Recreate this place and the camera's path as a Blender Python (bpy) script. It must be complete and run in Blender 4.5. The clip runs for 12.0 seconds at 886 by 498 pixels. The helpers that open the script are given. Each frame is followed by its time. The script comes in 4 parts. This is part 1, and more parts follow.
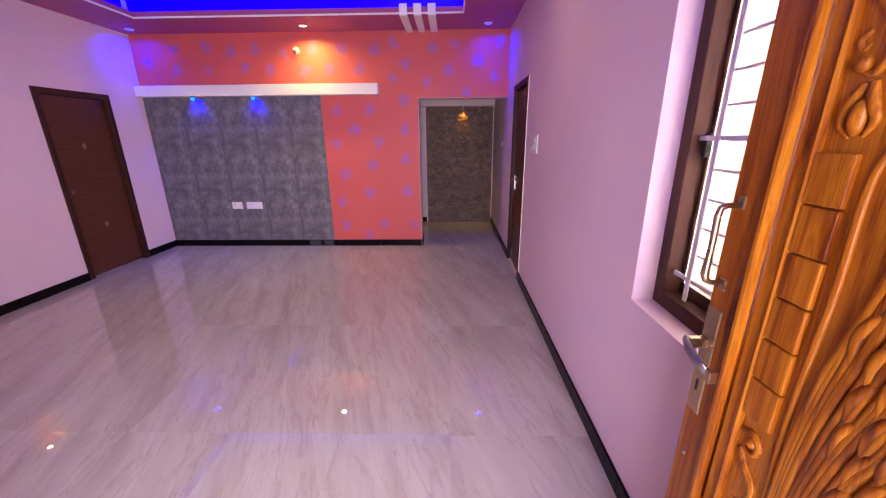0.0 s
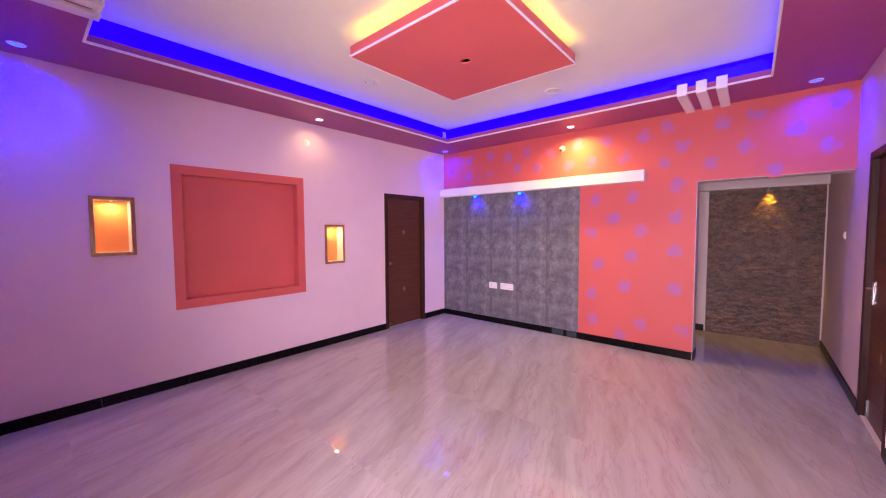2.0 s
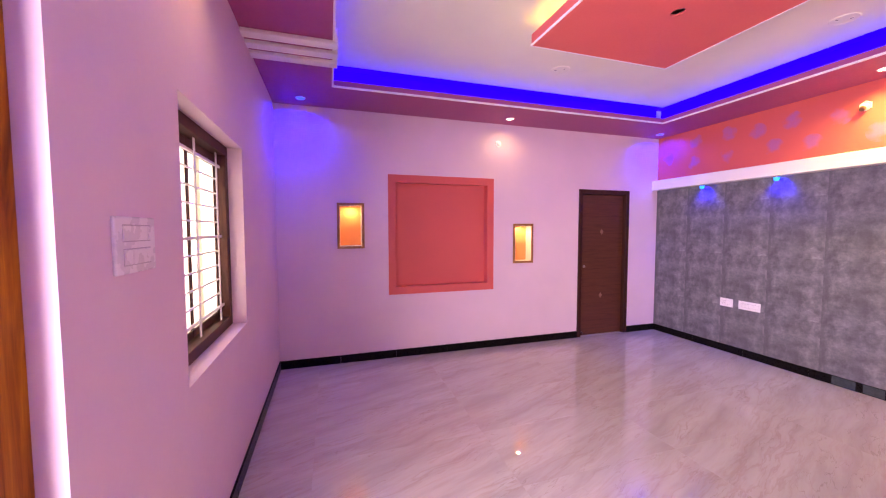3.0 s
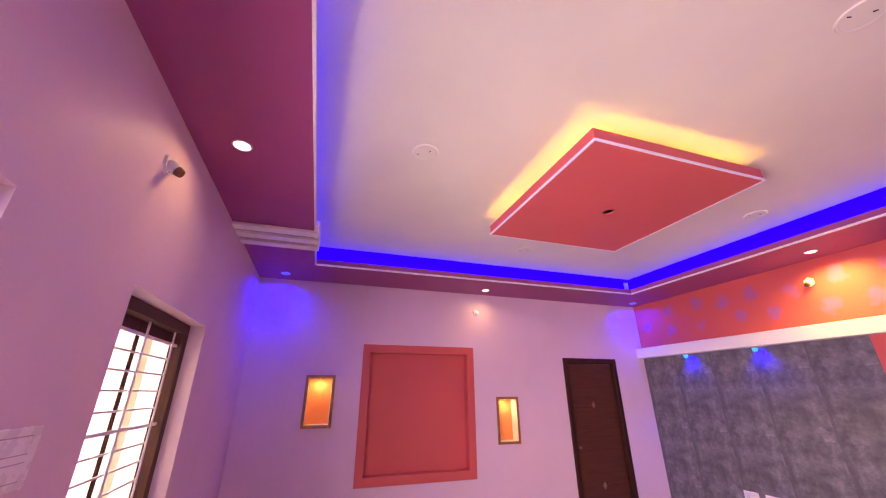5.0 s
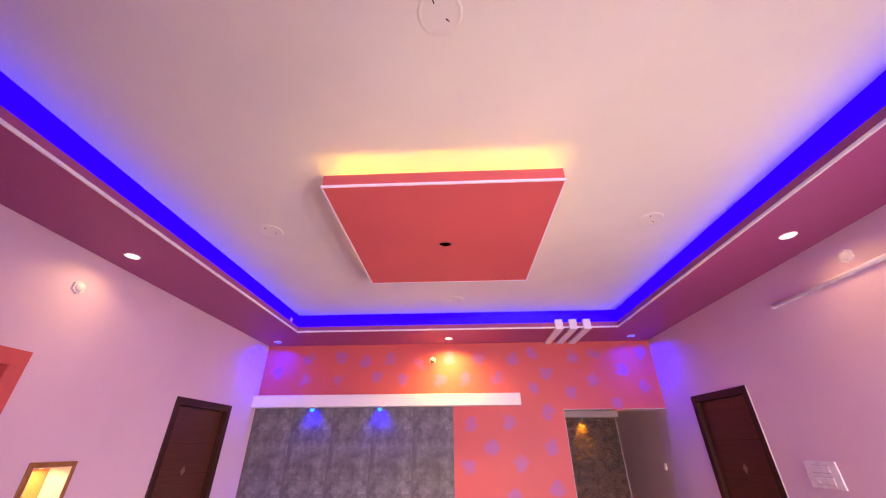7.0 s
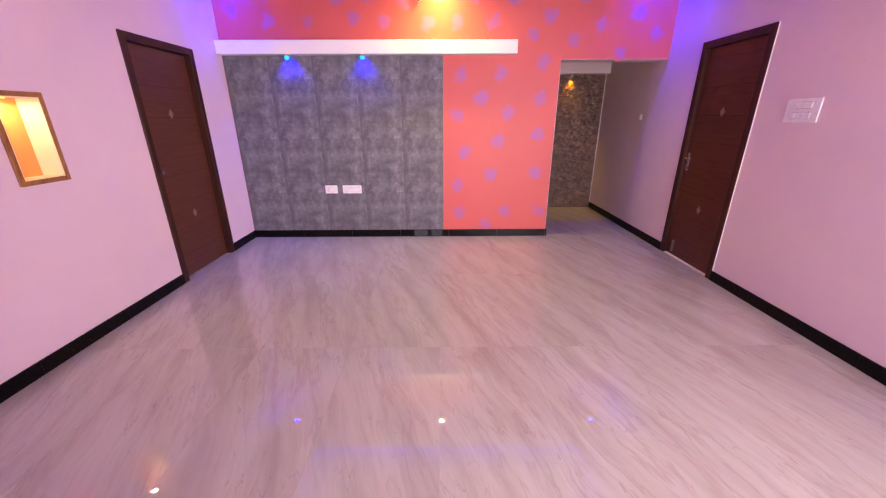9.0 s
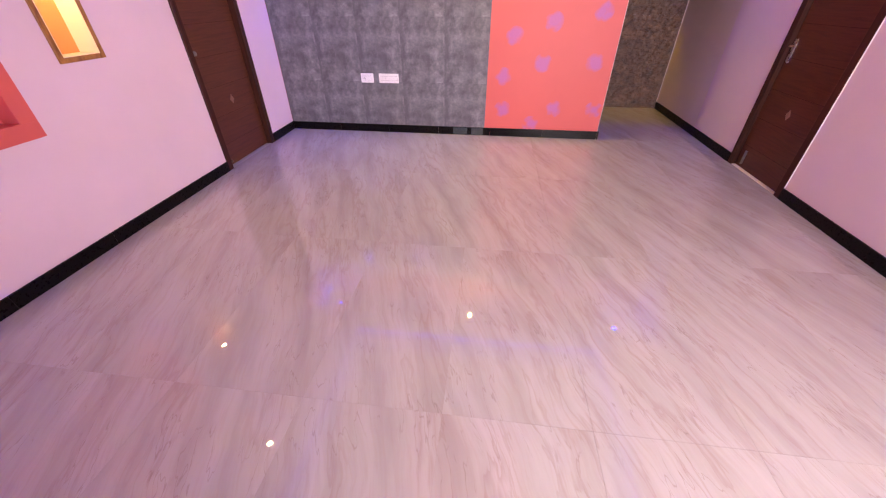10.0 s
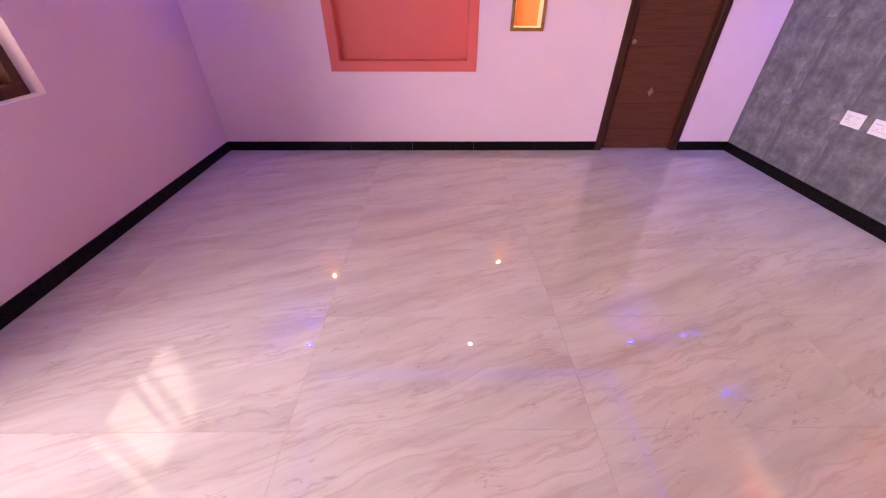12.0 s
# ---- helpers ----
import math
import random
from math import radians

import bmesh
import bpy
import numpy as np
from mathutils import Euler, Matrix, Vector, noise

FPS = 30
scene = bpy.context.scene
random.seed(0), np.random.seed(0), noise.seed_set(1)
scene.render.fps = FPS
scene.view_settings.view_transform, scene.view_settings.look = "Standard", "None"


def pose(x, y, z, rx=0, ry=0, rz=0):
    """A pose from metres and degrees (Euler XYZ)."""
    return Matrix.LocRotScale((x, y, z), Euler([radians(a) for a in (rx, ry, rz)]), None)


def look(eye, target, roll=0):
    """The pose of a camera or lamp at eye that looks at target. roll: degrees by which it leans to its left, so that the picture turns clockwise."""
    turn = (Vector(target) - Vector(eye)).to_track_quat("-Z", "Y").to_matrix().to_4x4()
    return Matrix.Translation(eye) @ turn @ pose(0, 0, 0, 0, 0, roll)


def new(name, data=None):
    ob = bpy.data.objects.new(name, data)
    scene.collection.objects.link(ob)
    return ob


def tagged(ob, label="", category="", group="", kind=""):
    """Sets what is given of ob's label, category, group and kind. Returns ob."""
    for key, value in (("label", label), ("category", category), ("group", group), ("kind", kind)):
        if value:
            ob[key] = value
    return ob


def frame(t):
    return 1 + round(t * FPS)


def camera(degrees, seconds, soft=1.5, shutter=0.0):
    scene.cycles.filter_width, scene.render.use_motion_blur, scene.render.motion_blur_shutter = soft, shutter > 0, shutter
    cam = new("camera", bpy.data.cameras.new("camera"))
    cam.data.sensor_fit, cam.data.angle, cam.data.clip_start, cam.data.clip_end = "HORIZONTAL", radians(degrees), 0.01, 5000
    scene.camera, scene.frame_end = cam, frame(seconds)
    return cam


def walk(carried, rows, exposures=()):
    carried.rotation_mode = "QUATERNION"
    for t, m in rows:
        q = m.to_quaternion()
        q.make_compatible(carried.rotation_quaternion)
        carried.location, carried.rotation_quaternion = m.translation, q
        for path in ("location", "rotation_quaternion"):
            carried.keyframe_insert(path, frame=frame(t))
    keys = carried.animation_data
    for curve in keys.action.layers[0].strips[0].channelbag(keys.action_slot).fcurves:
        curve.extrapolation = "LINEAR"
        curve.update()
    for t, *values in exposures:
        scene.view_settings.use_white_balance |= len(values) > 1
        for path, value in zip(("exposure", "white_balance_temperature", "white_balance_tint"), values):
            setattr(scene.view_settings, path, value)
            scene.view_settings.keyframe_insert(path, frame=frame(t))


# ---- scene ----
cam = camera(101.6, 12.0, 1.2)
PATH = [
    (0, (0.276, 0.637, 1.556), (0.229, 2.546, 0.964), -0.5),
    (0.5, (0.228, 0.531, 1.631), (0.193, 2.519, 1.413), -0.4),
    (1, (0.312, 0.543, 1.607), (0.083, 2.525, 1.467), -0.5),
    (1.5, (0.336, 0.712, 1.562), (-0.42, 2.559, 1.435), -0.5),
    (2, (0.323, 0.855, 1.527), (-0.976, 2.372, 1.42), -0.3),
    (2.5, (0.348, 1.004, 1.544), (-1.334, 2.08, 1.43), -0.3),
    (3, (0.306, 1.143, 1.532), (-1.598, 1.745, 1.422), -0.1),
    (3.2, (0.293, 1.208, 1.534), (-1.66, 1.625, 1.423), -0.1),
    (4.8, (0.436, 1.395, 1.659), (-1.405, 1.725, 2.369), 0.1),
    (5, (0.4, 1.354, 1.652), (-1.367, 1.932, 2.39), -0.2),
    (5.5, (0.194, 1.198, 1.666), (-1.193, 2.406, 2.451), -0.1),
    (6, (-0.315, 1.088, 1.669), (-1.165, 2.643, 2.596), 0.1),
    (6.5, (-1.02, 1.1, 1.657), (-1.362, 2.81, 2.635), -0.0),
    (6.7, (-1.295, 1.093, 1.665), (-1.441, 2.815, 2.671), -0.0),
    (8.3, (-1.553, 1.23, 1.591), (-1.53, 3.23, 1.613), -0.4),
    (8.5, (-1.545, 1.275, 1.555), (-1.524, 3.267, 1.374), -0.2),
    (9, (-1.518, 1.36, 1.45), (-1.507, 3.24, 0.767), -0.2),
    (9.5, (-1.523, 1.413, 1.388), (-1.512, 3.07, 0.267), -0.1),
    (10, (-1.418, 1.403, 1.408), (-1.629, 3.034, 0.250), -0.2),
    (10.5, (-1.123, 1.575, 1.354), (-1.815, 3.067, 0.195), -0.2),
    (11, (-0.640, 1.912, 1.362), (-1.854, 3.020, 0.215), -0.05),
    (11.5, (-0.375, 2.405, 1.400), (-1.912, 2.940, 0.230), 0.1),
    (12, (-0.205, 2.814, 1.392), (-1.831, 2.832, 0.217), 0.2),
]
walk(cam, [(t, look(eye, target, roll)) for t, eye, target, roll in PATH],
    ((0.0, -0.42, 5850, 26), (0.6, -0.43, 5900, 31), (1.2, -0.36, 6000, 31), (1.6, -0.24, 6100, 30), (2.0, 0.10, 6200, 31), (3.2, 0.22, 6300, 30), (4.8, -0.18, 6650, 43), (6.0, -0.34, 6700, 44), (6.7, -0.16, 6700, 40), (8.3, 0.08, 6400, 30), (9.0, 0.21, 6300, 20), (9.5, 0.30, 6300, 15), (10.5, 0.34, 6250, 16), (12.0, 0.29, 6300, 20)))
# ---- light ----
BLUE_WASH, BLUE_DIODES, YELLOW_STRIP = 3.0, 9.0, 17.0
world = bpy.data.worlds.new("sky")
scene.world = world
world.use_nodes = True
sky = world.node_tree.nodes.new("ShaderNodeTexSky")
sky.sky_type, sky.sun_disc = "NISHITA", False
sky.sun_elevation, sky.sun_rotation = radians(59), radians(12)
world.node_tree.links.new(sky.outputs[0], world.node_tree.nodes["Background"].inputs["Color"])
world.node_tree.nodes["Background"].inputs["Strength"].default_value = 0.12


def lamp(name, kind, m, power, color, size=0.1, size_y=None, spread=180, shape="DISK"):
    d = bpy.data.lights.new(name, kind)
    d.energy, d.color = power, color
    if kind == "AREA":
        d.shape, d.size, d.spread = shape, size, radians(spread)
        if size_y:
            d.size_y = size_y
    ob = new(name, d)
    ob.matrix_world = m
    return ob


sun = lamp("sun", "SUN", look((0, 0, 10), (0.6, -2.9, 5)), 2.2, (1.0, 0.93, 0.84))
sun.data.angle = radians(0.5)
# daylight in the entrance and behind the two windows
lamp("entrance_daylight", "AREA", look((0.34, 0.06, 1.08), (-1.5, 3.6, 1.15)), 117, (1.0, 0.87, 0.90), 0.95, 2.05, 124, "RECTANGLE")
lamp("front_window_daylight", "AREA", look((-1.855, 0.10, 1.48), (-1.855, 3, 1.48)), 22, (1.0, 0.94, 0.86), 1.0, 1.1, 180, "RECTANGLE")
lamp("side_window_daylight", "AREA", look((1.5, 1.485, 1.54), (-3, 1.485, 1.54)), 60, (1.0, 0.92, 0.90), 1.05, 1.2, 180, "RECTANGLE")

# ---- helpers of this scene ----
def link(name, me, material, parent=None, label=""):
    ob = new(name, me)
    if material and not me.materials:
        me.materials.append(material)
    if parent:
        ob.parent = parent
    if label:
        ob["label"] = label
    return ob


def part(name, bm, material, parent=None, label="", smooth=False):
    """One mesh object out of a bmesh, under a thing or a part."""
    me = bpy.data.meshes.new(name)
    bm.normal_update()
    bm.to_mesh(me)
    bm.free()
    if smooth:
        me.polygons.foreach_set("use_smooth", [True] * len(me.polygons))
    return link(name, me, material, parent, label)


def thing(name, x=0, y=0, z=0, **tags):
    ob = new(name)
    ob.location = (x, y, z)
    ob.empty_display_size = 0.1
    return tagged(ob, **tags)


def add_box(bm, x0, x1, y0, y1, z0, z1, bevel=0.0, seg=1, m=None):
    r = bmesh.ops.create_cube(bm, size=1.0)
    for v in r["verts"]:
        v.co = Vector(((v.co.x + 0.5) * (x1 - x0) + x0, (v.co.y + 0.5) * (y1 - y0) + y0, (v.co.z + 0.5) * (z1 - z0) + z0))
    vs = r["verts"]
    if bevel:
        edges = {e for v in vs for e in v.link_edges}
        out = bmesh.ops.bevel(bm, geom=list(edges), offset=bevel, segments=seg, affect="EDGES", profile=0.5)
        vs = list({v for f in out["faces"] for v in f.verts} | {v for v in vs if v.is_valid})
    if m is not None:
        bmesh.ops.transform(bm, matrix=m, verts=[v for v in vs if v.is_valid])
    return bm


def box(*a, **k):
    return add_box(bmesh.new(), *a, **k)


def boxes(rows, bevel=0.0):
    bm = bmesh.new()
    for r in rows:
        add_box(bm, *r, bevel=bevel)
    return bm


def lathe(profile, n=24, m=None):
    """A turned body from (radius, z) pairs; ends at radius 0 are closed."""
    bm = bmesh.new()
    rings = []
    for r, z in profile:
        if r < 1e-6:
            rings.append([bm.verts.new((0, 0, z))])
        else:
            rings.append([bm.verts.new((r * math.cos(2 * math.pi * i / n), r * math.sin(2 * math.pi * i / n), z)) for i in range(n)])
    for a, b in zip(rings, rings[1:]):
        for i in range(n):
            j = (i + 1) % n
            if len(a) == 1 and len(b) > 1:
                bm.faces.new((a[0], b[j], b[i]))
            elif len(b) == 1 and len(a) > 1:
                bm.faces.new((a[i], a[j], b[0]))
            elif len(a) > 1:
                bm.faces.new((a[i], a[j], b[j], b[i]))
    bmesh.ops.recalc_face_normals(bm, faces=bm.faces[:])
    if m is not None:
        bmesh.ops.transform(bm, matrix=m, verts=bm.verts[:])
    return bm


def tube(points, radii, n=8, m=None, squash=1.0, bm=None):
    """A round, tapering rod along points; squash flattens it along y."""
    bm = bm or bmesh.new()
    made, rings = [], []
    pts = [Vector(p) for p in points]
    for i, p in enumerate(pts):
        d = (pts[min(i + 1, len(pts) - 1)] - pts[max(i - 1, 0)]).normalized()
        side = d.cross(Vector((0, 1, 0)))
        side = side.normalized() if side.length > 1e-4 else Vector((1, 0, 0))
        up = side.cross(d).normalized()
        r = radii[i] if isinstance(radii, (list, tuple)) else radii
        ring = []
        for k in range(n):
            a = 2 * math.pi * k / n
            o = side * math.cos(a) * r + up * math.sin(a) * r * squash
            ring.append(bm.verts.new(p + o))
        rings.append(ring)
        made += ring
    for a, b in zip(rings, rings[1:]):
        for k in range(n):
            j = (k + 1) % n
            bm.faces.new((a[k], a[j], b[j], b[k]))
    bm.faces.new(rings[0][::-1])
    bm.faces.new(rings[-1])
    bmesh.ops.recalc_face_normals(bm, faces=bm.faces[:])
    if m is not None:
        bmesh.ops.transform(bm, matrix=m, verts=made)
    return bm


def wall_bm(u0, u1, z0, z1, thick, holes, place):
    """A wall with openings right through it. place(u, w, z) gives the world point; w is 0 on the room's side."""
    us = sorted({u0, u1, *[h[0] for h in holes], *[h[1] for h in holes]})
    zs = sorted({z0, z1, *[h[2] for h in holes], *[h[3] for h in holes]})

    def solid(i, j):
        if not (0 <= i < len(us) - 1 and 0 <= j < len(zs) - 1):
            return False
        cu, cz = (us[i] + us[i + 1]) / 2, (zs[j] + zs[j + 1]) / 2
        return not any(h[0] < cu < h[1] and h[2] < cz < h[3] for h in holes)

    bm, cache = bmesh.new(), {}

    def v(i, j, w):
        if (i, j, w) not in cache:
            cache[i, j, w] = bm.verts.new(place(us[i], w, zs[j]))
        return cache[i, j, w]

    for i in range(len(us) - 1):
        for j in range(len(zs) - 1):
            if not solid(i, j):
                continue
            for w in (0.0, thick):
                bm.faces.new((v(i, j, w), v(i + 1, j, w), v(i + 1, j + 1, w), v(i, j + 1, w)))
            for di, dj, a, b in ((-1, 0, (0, 0), (0, 1)), (1, 0, (1, 0), (1, 1)), (0, -1, (0, 0), (1, 0)), (0, 1, (0, 1), (1, 1))):
                if not solid(i + di, j + dj):
                    p, q = (i + a[0], j + a[1]), (i + b[0], j + b[1])
                    bm.faces.new((v(*p, 0.0), v(*q, 0.0), v(*q, thick), v(*p, thick)))
    bmesh.ops.recalc_face_normals(bm, faces=bm.faces[:])
    return bm

# ---- materials ----
class Nodes:
    def __init__(self, name):
        self.m = bpy.data.materials.new(name)
        self.m.use_nodes = True
        self.t = self.m.node_tree
        self.b = self.t.nodes["Principled BSDF"]

    def add(self, kind, **values):
        n = self.t.nodes.new(kind)
        for k, v in values.items():
            n.inputs[k].default_value = v
        return n

    def link(self, a, b):
        self.t.links.new(a, b)

    def coords(self, scale=(1, 1, 1), rot=(0, 0, 0), kind="Object", loc=(0, 0, 0)):
        c, m = self.add("ShaderNodeTexCoord"), self.add("ShaderNodeMapping", Scale=scale, Rotation=[radians(a) for a in rot], Location=loc)
        self.link(c.outputs[kind], m.inputs["Vector"])
        return m.outputs["Vector"]

    def noise(self, vec, scale, detail=4, rough=0.55, distort=0.0):
        n = self.add("ShaderNodeTexNoise", Scale=scale, Detail=detail, Roughness=rough, Distortion=distort)
        self.link(vec, n.inputs["Vector"])
        return n.outputs["Fac"]

    def ramp(self, fac, stops):
        r = self.add("ShaderNodeValToRGB")
        e = r.color_ramp.elements
        while len(e) < len(stops):
            e.new(0.5)
        for k, (p, c) in zip(e, stops):
            k.position, k.color = p, (*c, 1) if len(c) == 3 else c
        self.link(fac, r.inputs["Fac"])
        return r.outputs["Color"]

    def mix(self, fac, a, b, blend="MIX"):
        n = self.t.nodes.new("ShaderNodeMix")
        n.data_type, n.blend_type = "RGBA", blend
        for s, v in ((n.inputs["Factor"], fac), (n.inputs["A"], a), (n.inputs["B"], b)):
            if hasattr(v, "is_linked"):
                self.link(v, s)
            elif isinstance(v, tuple):
                s.default_value = (*v, 1)
            else:
                s.default_value = v
        return n.outputs["Result"]

    def math(self, op, a, b):
        n = self.t.nodes.new("ShaderNodeMath")
        n.operation = op
        for s, v in zip(n.inputs, (a, b)):
            if hasattr(v, "is_linked"):
                self.link(v, s)
            else:
                s.default_value = v
        return n.outputs[0]

    def bump(self, height, strength=0.2, dist=0.005):
        n = self.add("ShaderNodeBump", Strength=strength, Distance=dist)
        self.link(height, n.inputs["Height"])
        self.link(n.outputs["Normal"], self.b.inputs["Normal"])

    def done(self, color, rough=0.5, metal=0.0, spec=0.5, ior=1.5):
        self.b.inputs["IOR"].default_value = ior
        for key, v in (("Base Color", color), ("Roughness", rough)):
            if hasattr(v, "is_linked"):
                self.link(v, self.b.inputs[key])
            else:
                self.b.inputs[key].default_value = (*v, 1) if key == "Base Color" else v
        self.b.inputs["Metallic"].default_value = metal
        self.b.inputs["Specular IOR Level"].default_value = spec
        return self.m


def shade(c, k):
    return tuple(min(1, v * k) for v in c)


def paint(name, c, rough=0.5, vary=0.07, bump=0.12, spec=0.4):
    """Rolled wall paint: faint blotches, roller stipple."""
    n = Nodes(name)
    v = n.coords()
    big = n.noise(v, 1.3, 4)
    fine = n.noise(v, 60, 3)
    col = n.mix(n.ramp(big, [(0.3, (0, 0, 0)), (0.7, (1, 1, 1))]), shade(c, 1 - vary), shade(c, 1 + vary * 0.5))
    col = n.mix(n.math("MULTIPLY", fine, 0.25), col, shade(c, 1 - vary))
    n.bump(n.noise(v, 220, 3), bump, 0.001)
    return n.done(col, n.ramp(fine, [(0.2, (rough - 0.06,) * 3), (0.8, (rough + 0.08,) * 3)]), 0, spec)


def plain(name, c, rough=0.4, metal=0.0, vary=0.06, scale=18.0, spec=0.5):
    n = Nodes(name)
    f = n.noise(n.coords(), scale, 4)
    return n.done(n.mix(f, shade(c, 1 - vary), shade(c, 1 + vary)), n.ramp(f, [(0.3, (max(0.02, rough - 0.05),) * 3), (0.8, (rough + 0.07,) * 3)]), metal, spec)


def glow(name, c, strength, body=1.0):
    n = Nodes(name)
    n.b.inputs["Emission Color"].default_value = (*c, 1)
    n.b.inputs["Emission Strength"].default_value = strength
    return n.done(shade(c, body), 0.4)


def wood(name, dark, mid, light, along=(1, 1, 0.06), scale=9.0, rough=0.32, coat=0.0, bump=0.1, spec=0.4):
    n = Nodes(name)
    v = n.coords(along)
    info = n.add("ShaderNodeObjectInfo")
    add = n.t.nodes.new("ShaderNodeVectorMath")
    n.link(v, add.inputs[0])
    comb = n.add("ShaderNodeCombineXYZ")
    n.link(n.math("MULTIPLY", info.outputs["Random"], 7.0), comb.inputs[0])
    n.link(comb.outputs[0], add.inputs[1])
    v = add.outputs[0]
    rings = n.noise(v, scale, 6, 0.6, 1.6)
    fibre = n.noise(v, scale * 12, 3)
    col = n.ramp(rings, [(0.33, dark), (0.46, mid), (0.60, light), (0.66, mid), (0.78, light)])
    col = n.mix(n.math("MULTIPLY", fibre, 0.6), col, dark)
    n.bump(fibre, bump, 0.001)
    n.b.inputs["Coat Weight"].default_value = coat
    n.b.inputs["Coat Roughness"].default_value = 0.22
    return n.done(col, n.ramp(rings, [(0.2, (rough - 0.05,) * 3), (0.8, (rough + 0.1,) * 3)]), 0, spec)


def floor_marble():
    """Polished vitrified tile, beige with slanting, wavering brown veins; each tile has its own piece of the print."""
    n = Nodes("polished_marble_tile")
    info = n.add("ShaderNodeObjectInfo")
    shift = n.add("ShaderNodeCombineXYZ")
    piece = n.math("ROUND", n.math("MULTIPLY", info.outputs["Random"], 6.0), 0.0)
    n.link(n.math("MULTIPLY", piece, 0.37), shift.inputs[0])
    n.link(n.math("MULTIPLY", piece, 1.9), shift.inputs[1])
    add = n.t.nodes.new("ShaderNodeVectorMath")
    n.link(n.add("ShaderNodeNewGeometry").outputs["Position"], add.inputs[0])
    n.link(shift.outputs[0], add.inputs[1])
    turn = n.add("ShaderNodeMapping", Rotation=(0, 0, radians(-20)))
    n.link(add.outputs[0], turn.inputs["Vector"])
    # a slow sideways sway and a short kink keep the veins from running straight
    sway = n.noise(turn.outputs["Vector"], 2.2, 3, 0.5)
    bend = n.add("ShaderNodeCombineXYZ")
    n.link(n.math("MULTIPLY", sway, 0.11), bend.inputs[0])
    bent = n.t.nodes.new("ShaderNodeVectorMath")
    n.link(turn.outputs["Vector"], bent.inputs[0])
    n.link(bend.outputs[0], bent.inputs[1])

    def along(y):
        mp = n.add("ShaderNodeMapping", Scale=(1, y, 1))
        n.link(bent.outputs[0], mp.inputs["Vector"])
        return mp.outputs["Vector"]

    v, w = along(0.13), along(0.08)
    broad = n.noise(v, 6.5, 4, 0.55, 0.2)
    vein = n.noise(v, 12.0, 4, 0.55, 0.15)
    crack = n.noise(along(0.15), 17, 3, 0.5, 0.1)
    fine = n.noise(w, 46, 4, 0.6, 0.3)
    col = n.ramp(broad, [(0.32, (0.405, 0.358, 0.306)), (0.5, (0.478, 0.434, 0.376)), (0.70, (0.526, 0.482, 0.424))])
    line = n.ramp(vein, [(0.43, (0, 0, 0)), (0.494, (0.72, 0.72, 0.72)), (0.502, (0.16, 0.16, 0.16)), (0.58, (0, 0, 0))])
    gate = n.ramp(n.noise(v, 3.6, 2), [(0.40, (0, 0, 0)), (0.58, (1, 1, 1))])
    col = n.mix(n.math("MULTIPLY", n.math("MULTIPLY", line, gate), 0.55), col, (0.33, 0.225, 0.165))
    hair = n.ramp(crack, [(0.488, (0, 0, 0)), (0.499, (1, 1, 1)), (0.508, (0, 0, 0))])
    spots = n.ramp(n.noise(along(0.5), 4.2, 2), [(0.50, (0, 0, 0)), (0.58, (1, 1, 1))])
    col = n.mix(n.math("MULTIPLY", n.math("MULTIPLY", hair, spots), 0.42), col, (0.20, 0.12, 0.085))
    col = n.mix(n.math("MULTIPLY", n.ramp(fine, [(0.48, (0, 0, 0)), (0.68, (1, 1, 1))]), 0.30), col, (0.42, 0.32, 0.26))
    return n.done(col, n.ramp(fine, [(0.2, (0.004,) * 3), (0.8, (0.012,) * 3)]), 0, 0.5, 1.62)


